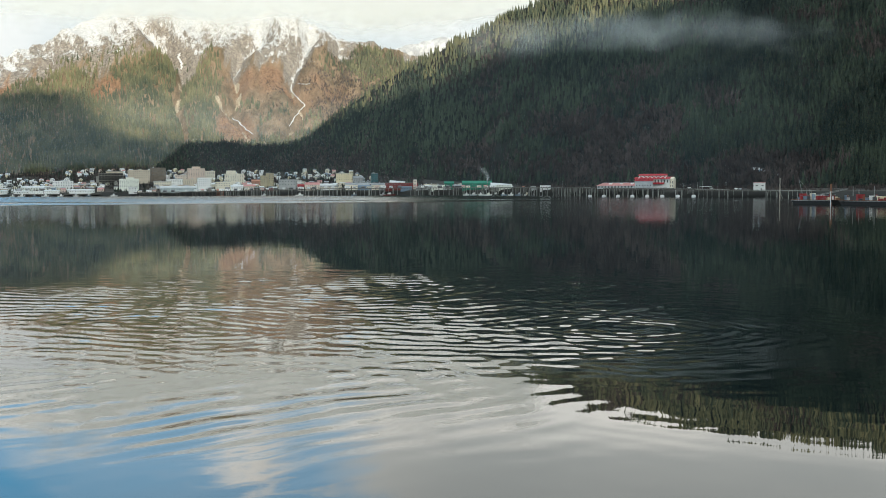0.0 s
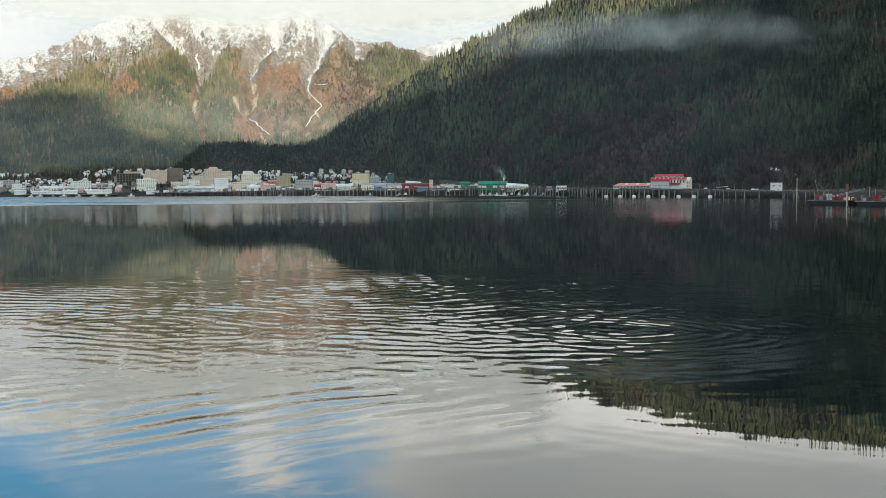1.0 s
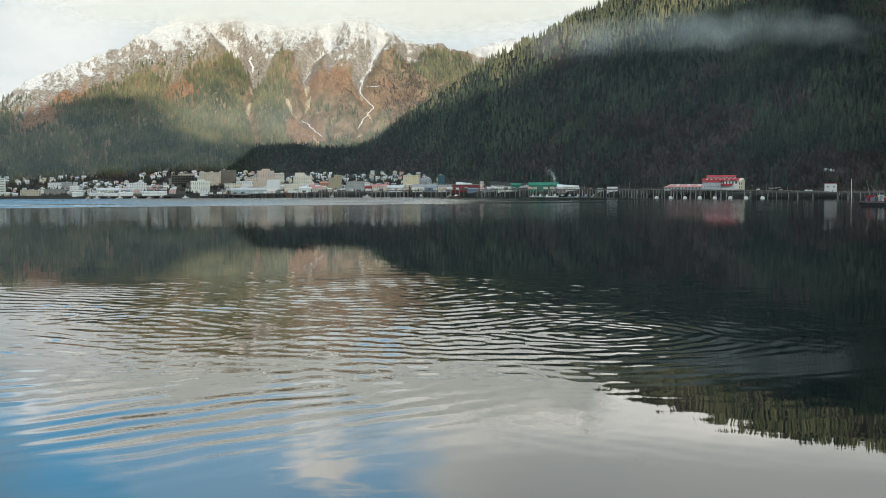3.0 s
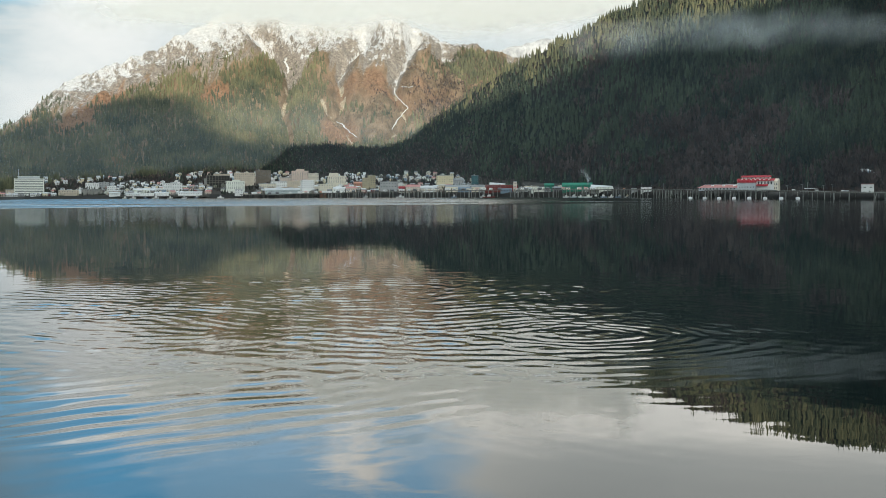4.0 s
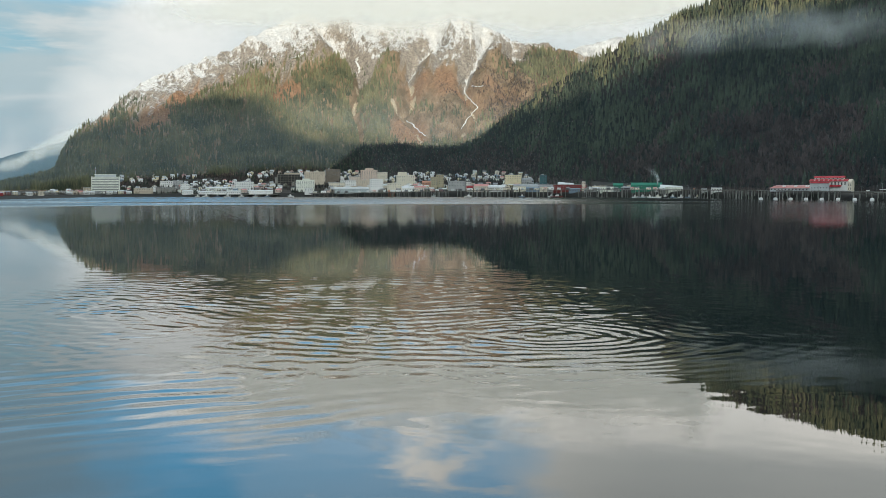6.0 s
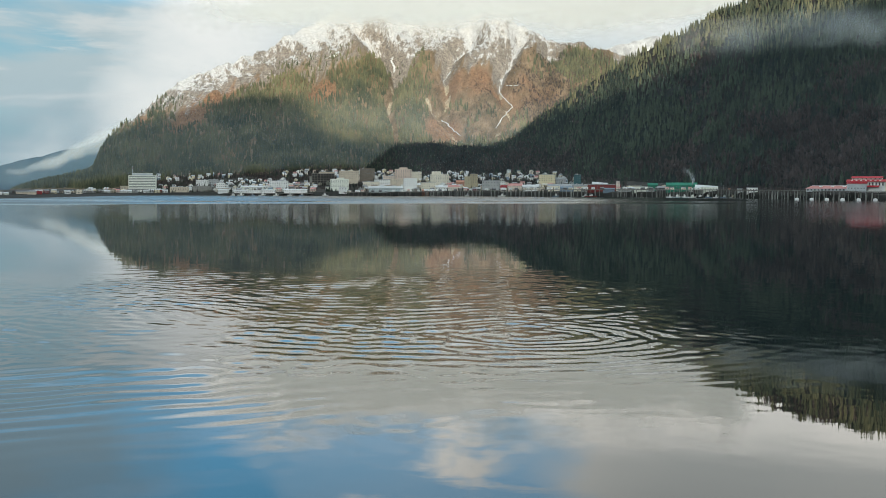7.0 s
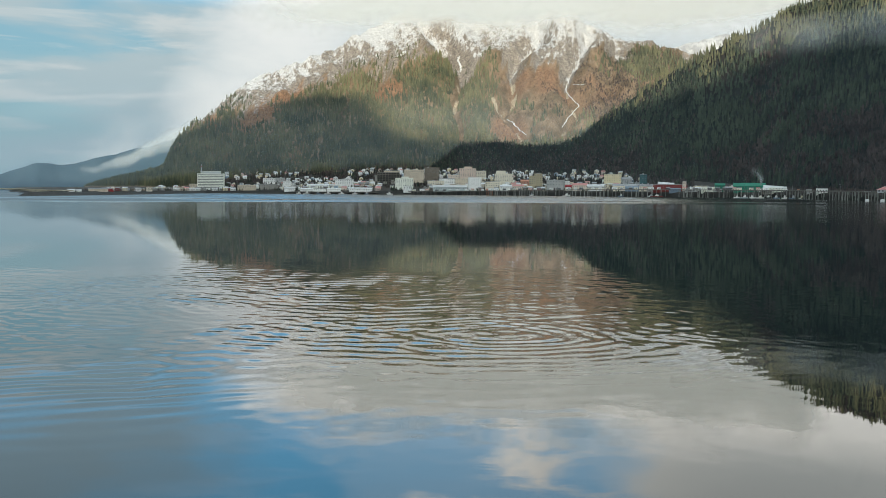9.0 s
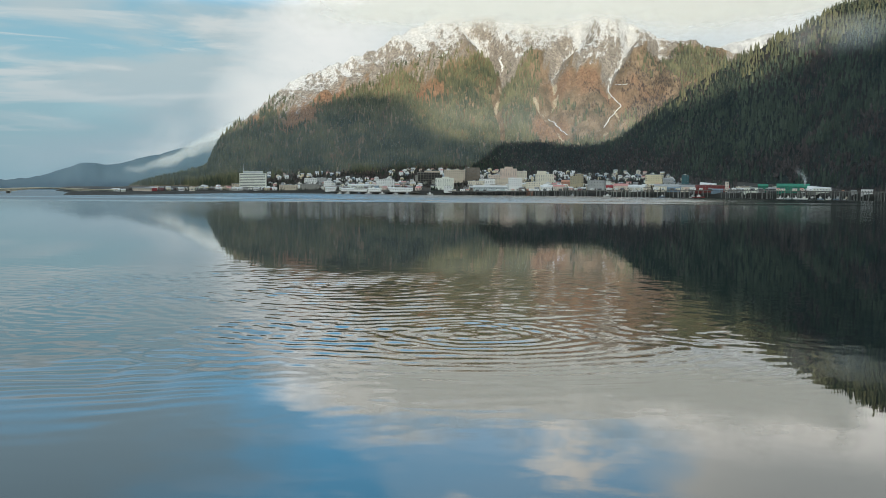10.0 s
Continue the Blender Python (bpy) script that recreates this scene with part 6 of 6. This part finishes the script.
def wooded_slope():
    a, r, x, y, u, rng = scatter(-16, 24, 1650, 3320, 62000, 5)
    z = wood_height(a, r)
    e = (z - 14) / r
    ridge = np.interp(a, [-17, -12, -5, 0, 10, 22, 40], [3250, 3300, 3200, 3100, 3000, 2900, 2700])
    over = (z > np.maximum(snow_height(a, r), shelf_height(a, r)) + 1) & clear_of_town(x, y) & (r < ridge + 25)
    # bare alder and cottonwood stand along the foot of the slope and run up it in tongues between the spruce
    low = np.maximum.reduce([blob(a, e, 6.7, .052, 4.6, .024), blob(a, e, 10.5, .050, 2.6, .030), blob(a, e, 1.3, .024, 6.0, .020), blob(a, e, 7.5, .020, 7.5, .022),
                             blob(a, e, 14.1, .074, 1.5, .022), 0.9 * blob(a, e, 16.5, .016, 5.0, .022), 0.9 * blob(a, e, -9, .024, 6.5, .022), 0.5 * blob(a, e, 9.0, .10, 4.0, .03), 0.5 * blob(a, e, 12.0, .17, 3.0, .02)])
    low = low - 0.9 * np.maximum(blob(a, e, 13.4, .047, 2.2, .030), blob(a, e, -0.8, .055, 3.4, .024))
    is_alder = low + 2.2 * (fbm(x / 120.0, y / 120.0, 4) - 0.5) + (u - 0.5) * 0.7 > 0.47
    tall = (11 + 18 * rng.uniform(0, 1, len(a)) ** 1.3) * np.interp(a, [-8, -1], [.6, 1])
    # near the crest the trees turn yellow-green: sunlight painted into their colour
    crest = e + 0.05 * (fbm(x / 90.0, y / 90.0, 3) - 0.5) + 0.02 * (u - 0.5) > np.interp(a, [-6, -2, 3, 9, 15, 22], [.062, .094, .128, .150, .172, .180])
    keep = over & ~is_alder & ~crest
    # tone shift paints shade into the right slope and light into the upper trees
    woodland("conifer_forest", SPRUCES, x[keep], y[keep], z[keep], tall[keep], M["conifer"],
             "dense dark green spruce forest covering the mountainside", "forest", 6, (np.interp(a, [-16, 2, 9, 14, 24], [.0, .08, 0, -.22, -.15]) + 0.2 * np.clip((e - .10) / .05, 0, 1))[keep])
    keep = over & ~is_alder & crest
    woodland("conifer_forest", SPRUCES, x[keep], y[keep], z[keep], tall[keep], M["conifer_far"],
             "crest trees with sunlight put into their yellow-green colour", "forest", 36)
    keep = over & is_alder
    woodland("bare_woodland", BARES, x[keep], y[keep], z[keep], ((12 + 13 * rng.uniform(0, 1, len(a))) * np.interp(a, [-8, -1], [.65, 1]))[keep], M["twigs"],
             "leafless brown alder and cottonwood thickets on the lower slope", "woodland", 7)


def off_snow(a, z, r):
    """Keeps growth off the snow tongues and out of the stony gully beds."""
    e = (z - 14) / r
    ok = np.ones(len(a), bool)
    for points, wide, deep in GULLIES[:3]:
        ok &= ~((abs(a - gully_line(points, e)) < 0.17) & (e > min(p[1] for p in points)))
    ok &= ~((abs(a - gully_line([(-7.72, .094), (-7.75, .087), (-7.08, .0745), (-7.51, .066), (-7.9, .055)], e)) < 0.32) & (e > .044) & (e < .097))
    ok &= ~((abs(a - gully_line([(-10.75, .063), (-10.52, .0605), (-9.73, .0485)], e)) < 0.3) & (e > .040) & (e < .065))
    return ok


def snowy_slope():
    a, r, x, y, u, rng = scatter(-34, 1, 2950, 4500, 66000, 8)
    z = snow_height(a, r)
    e = (z - 14) / r
    over = (z > np.maximum(wood_height(a, r), shelf_height(a, r)) + 1) & clear_of_town(x, y)
    snow, red, scree = snow_cover(a, r)
    # spruce covers the western face up to the snow; the eastern face is open brush with a dark stand under its crest
    dense = np.interp(a, [-34, -24, -13, -11.8, -11.2, -9, -6, -3], [1.0, .95, .9, .75, .2, .12, .1, .3])
    dense = np.maximum(dense, 0.95 * blob(a, e, -3.3, .113, 2.6, .024)) + 0.5 * blob(a, e, -8, .035, 5, .016)
    dense = dense - 0.95 * red - 0.8 * scree - np.clip(snow + 0.25, 0, 1.5) + 1.1 * (fbm(x / 60.0, y / 120.0, 4) - 0.5)
    keep = over & (dense > u) & (a > -32.4) & (z > 5) & off_snow(a, z, r)
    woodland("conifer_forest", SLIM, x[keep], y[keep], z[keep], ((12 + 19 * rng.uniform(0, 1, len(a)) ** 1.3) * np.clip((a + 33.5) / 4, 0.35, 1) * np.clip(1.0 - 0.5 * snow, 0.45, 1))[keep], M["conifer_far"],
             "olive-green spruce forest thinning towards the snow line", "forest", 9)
    keep = over & ~keep & (snow < 0.1) & (u < 0.62) & (scree < 0.3) & (a > -32) & off_snow(a, z, r)
    woodland("bare_woodland", BARES, x[keep], y[keep], z[keep], (5 + 7 * rng.uniform(0, 1, len(a)))[keep], M["brush"],
             "leafless reddish-brown brush on the open mountainside", "woodland", 10)
    # dark thicket added so that the eastern face reads as shaded
    a, r, x, y, u, rng = scatter(-9, 0, 3300, 4450, 9000, 31)
    z = snow_height(a, r)
    e = (z - 14) / r
    snow, red, scree = snow_cover(a, r)
    keep = (z > np.maximum(wood_height(a, r), shelf_height(a, r)) + 1) & off_snow(a, z, r) & (snow < 0.3) & (blob(a, e, -4.4, .088, 3.6, .045) + 1.2 * (fbm(x / 50.0, y / 90.0, 3) - 0.5) > u)
    woodland("bare_woodland", BARES, x[keep], y[keep], z[keep], (6 + 9 * rng.uniform(0, 1, len(a)))[keep], M["twigs"],
             "dark bare thicket added as shade on the eastern mountain face", "woodland", 32)


def town_trees():
    """Yard and street trees between the houses, and the wooded point by the bridge."""
    a, r, x, y, u, rng = scatter(-25.5, -1, 2650, 3350, 16000, 14)
    z = land_height(x, y)
    keep = (z > 17) & clear_of_town(x, y) & (fbm(x / 60.0, y / 60.0, 3) > 0.34)
    half = u < 0.15
    woodland("conifer_grove", SLIM, x[keep & half], y[keep & half], z[keep & half], (8 + 9 * rng.uniform(0, 1, len(a)))[keep & half], M["conifer"], "dark spruces between the houses of the town", "trees", 15)
    woodland("bare_woodland", BARES, x[keep & ~half], y[keep & ~half], z[keep & ~half], (6 + 8 * rng.uniform(0, 1, len(a)))[keep & ~half], M["twigs"], "leafless brown trees between the houses of the town", "woodland", 16)
    a, r, x, y, u, rng = scatter(-25.5, -3, 2700, 3150, 5000, 24)
    z = land_height(x, y)
    free = np.ones(len(x), bool)
    for sx, sy, rad in SITES:
        free &= (x - sx) ** 2 + (y - sy) ** 2 > (rad * 0.62) ** 2
    keep = (z > 6) & (z < 40) & free & (fbm(x / 40.0, y / 40.0, 3) > 0.45)
    for part_of, shapes, mat, label in ((u < 0.45, SLIM, "conifer", "dark spruces in the streets near the waterfront"), (u >= 0.45, BARES, "twigs", "leafless street trees near the waterfront")):
        k = keep & part_of
        woodland("street_trees", shapes, x[k], y[k], z[k], (6 + 8 * rng.uniform(0, 1, len(a)))[k], M[mat], label, "trees", 25)
    a, r, x, y, u, rng = scatter(-32.5, -21.5, 2740, 3060, 5200, 34)
    z = land_height(x, y)
    gap = r - shore_range(a)
    keep = (gap > 14) & (gap < 46) & (z > 2.5) & (fbm(x / 30.0, y / 30.0, 3) > 0.40)
    for part_of, shapes, mat, label in ((u < 0.3, SLIM, "conifer", "dark spruces along the shore road"), (u >= 0.3, BARES, "twigs", "leafless trees along the shore road")):
        k = keep & part_of
        woodland("shore_trees", shapes, x[k], y[k], z[k], (4 + 6 * rng.uniform(0, 1, len(a)))[k], M[mat], label, "trees", 35)
    a, r, x, y, u, rng = scatter(3, 24, 1660, 2500, 9000, 18)
    gap = r - shore_range(a)
    z = land_height(x, y)
    keep = (gap > 26) & (gap < 150) & clear_of_town(x, y)
    woodland("bare_woodland", BARES, x[keep], y[keep], z[keep], (5 + 7 * rng.uniform(0, 1, len(a)))[keep], M["twigs"], "leafless brown scrub along the shore behind the dock", "woodland", 19)
    n = 900
    x, y = rng.uniform(-1900, -1200, n), rng.uniform(1280, 1800, n)
    z = 34 * (1 - np.hypot((x + 1640) / 400, (y - 1520) / 230)) - 2
    k = z > 3
    woodland("conifer_grove", SLIM, x[k], y[k], z[k], (10 + 8 * rng.uniform(0, 1, n))[k], M["conifer"], "dark spruces on the low point by the bridge", "trees", 17)


wooded_slope()
snowy_slope()
town_trees()


# ---- cloud and mist ----
def veil(name, mat, bearings, levels, place, density, label):
    """A sheet of vapour over bearings (degrees) and levels (0 to 1), with its own density."""
    a, v = np.meshgrid(bearings, levels)
    p = place(a, v)
    me = mesh_from(name, p.reshape(-1, 3), grid_faces(len(levels), len(bearings)))
    at = me.attributes.new("veil", "FLOAT", "POINT")
    at.data.foreach_set("value", np.asarray(density(a, v), np.float32).ravel())
    me.materials.append(mat)
    ob = tagged(new(name, me), label, "cloud", kind="stuff")
    ob.visible_shadow = False
    return ob


def polar(a, r, z):
    return np.stack([r * np.sin(np.radians(a)), r * np.cos(np.radians(a)), z], -1)


for i in range(2):
    off = 60 + 260 * i
    veil("peak_cloud", M["cloud"], np.linspace(-30, 7, 100), np.linspace(0, 1, 34),
         lambda a, v, o=off: polar(a, 4380 - o + 0 * a, 430 + 620 * v),
         lambda a, v, o=off: np.clip((430 + 620 * v - np.interp(a, [-30, -26, -23, -20, -15, -11, -8, -4, 0, 7], [605, 555, 550, 580, 632, 596, 638, 575, 610, 670]) * (1 - o / 4400) + 25) / 140, 0, 1) * np.clip((a + 27) / 9, 0, 1) * np.clip((1 - v) / 0.6, 0, 1) * np.clip((7 - a) / 3, 0, 1),
         "white cloud hiding the top of the snowy mountain")
def slope_range(a, z):
    """Where the wooded slope reaches a height, by bearing."""
    r = np.linspace(1800, 3050, 160)
    out = np.zeros(a.shape)
    for j in range(a.shape[1]):
        h = np.maximum.accumulate(wood_height(np.full(160, a[0, j]), r))
        out[:, j] = np.interp(z[:, j], h, r)
    return out


def mist_place(a, v, off):
    z = np.interp(a, [-2, 1, 9, 17, 22], [385, 380, 352, 290, 255]) + 115 * (v - 0.5) + 40 * (fbm(a / 2.5, a * 0 + 4.4, 3) - 0.5)
    r = slope_range(a, z)
    return polar(a, r - off * 1.5, z + off * 0.10)


for i in range(2):
    off = 95 + 70 * i
    veil("mist_bank", M["mist"], np.linspace(-2, 23, 110), np.linspace(0, 1, 30),
         lambda a, v, o=off: mist_place(a, v, o),
         lambda a, v: np.clip(np.sin(np.pi * v) * 1.1, 0, 1) * np.clip(1.5 * fbm(a / 1.6 + 9, v * 2.2, 4) + 0.2, 0.65, 1) * np.clip((a + 1.5) / 5, 0, 1) * np.clip((23 - a) / 9, 0, 1),
         "thin grey mist bank hanging across the wooded slope")
for i in range(2):
    veil("valley_cloud", M["valley_cloud"], np.linspace(-36, -26.5, 100), np.linspace(0, 1, 44),
         lambda a, v, o=i * 60: polar(a, 4100 - o + 0 * a, 14 + 280 * v),
         lambda a, v, o=i: np.clip(1.2 - abs(14 + 280 * v - np.interp(a, [-36, -34, -32, -30, -28, -26.5], [30, 45, 75, 115, 180, 225]) - 60 * (fbm(a * 0.8 + 5 * o, a * 0 + 2.0, 3) - 0.5)) / np.interp(a, [-36, -30, -27], [22, 44, 60]), 0, 1)
         * np.clip((a + 35.5) / 6, 0, 1) * np.clip(2.4 * fbm(a * 1.3 + 3 * o, v * 7, 4) - 0.5 + 0.7 * np.clip((a + 33) / 4, 0, 1), 0.1, 1),
         "low white cloud lying in the valley beyond the town")


def steam(x, y, z, h):
    """A thin column of steam drifting off a stack."""
    for k in range(3):
        t = np.linspace(0, 1, 16)
        s = np.linspace(-1, 1, 7)
        gs, gt = np.meshgrid(s, t)
        wide = 2.5 + 30 * gt
        turn = radians(60 * k)
        px = x - 26 * gt ** 1.5 + 3 * np.sin(gt * 5) + gs * wide * math.cos(turn)
        py = y + gs * wide * math.sin(turn)
        pz = z + h * gt
        me = mesh_from("steam", np.stack([px, py, pz], -1).reshape(-1, 3), grid_faces(16, 7))
        at = me.attributes.new("veil", "FLOAT", "POINT")
        at.data.foreach_set("value", ((1 - gs ** 2) * (1 - gt) ** 0.6).astype(np.float32).ravel())
        me.materials.append(M["steam"])
        tagged(new("steam", me), "thin white steam drifting from the cannery stack", "steam", kind="stuff").visible_shadow = False


steam(103, 2530, 32, 44)
stack = tagged(new("chimney_stack"), "short grey steel stack on the cannery", "chimney")
at_place(stack, 103, 2535, ground_at(103, 2535))
part("pipe", Solid().tube((0, 0, -1), (0, 0, 25), .9, .8, 10), M["steel"], stack)
part("cap", Solid().tube((0, 0, 25), (0, 0, 25.6), 1.1, 1.1, 10), M["steel"], stack)

# upright sheet added to lighten the slope's darks with painted haze
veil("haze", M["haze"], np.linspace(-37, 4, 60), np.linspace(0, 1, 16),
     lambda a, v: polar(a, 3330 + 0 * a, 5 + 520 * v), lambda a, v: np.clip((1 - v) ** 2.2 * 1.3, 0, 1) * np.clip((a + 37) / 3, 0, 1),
     "painted blue haze sheet before the snowy mountain")

# second added sheet; its blue imitates distance over the dark forest
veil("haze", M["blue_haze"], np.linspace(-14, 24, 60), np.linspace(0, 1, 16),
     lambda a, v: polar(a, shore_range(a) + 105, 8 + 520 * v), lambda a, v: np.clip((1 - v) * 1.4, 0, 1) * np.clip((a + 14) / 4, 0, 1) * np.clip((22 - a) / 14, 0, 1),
     "painted blue haze sheet before the wooded mountain")
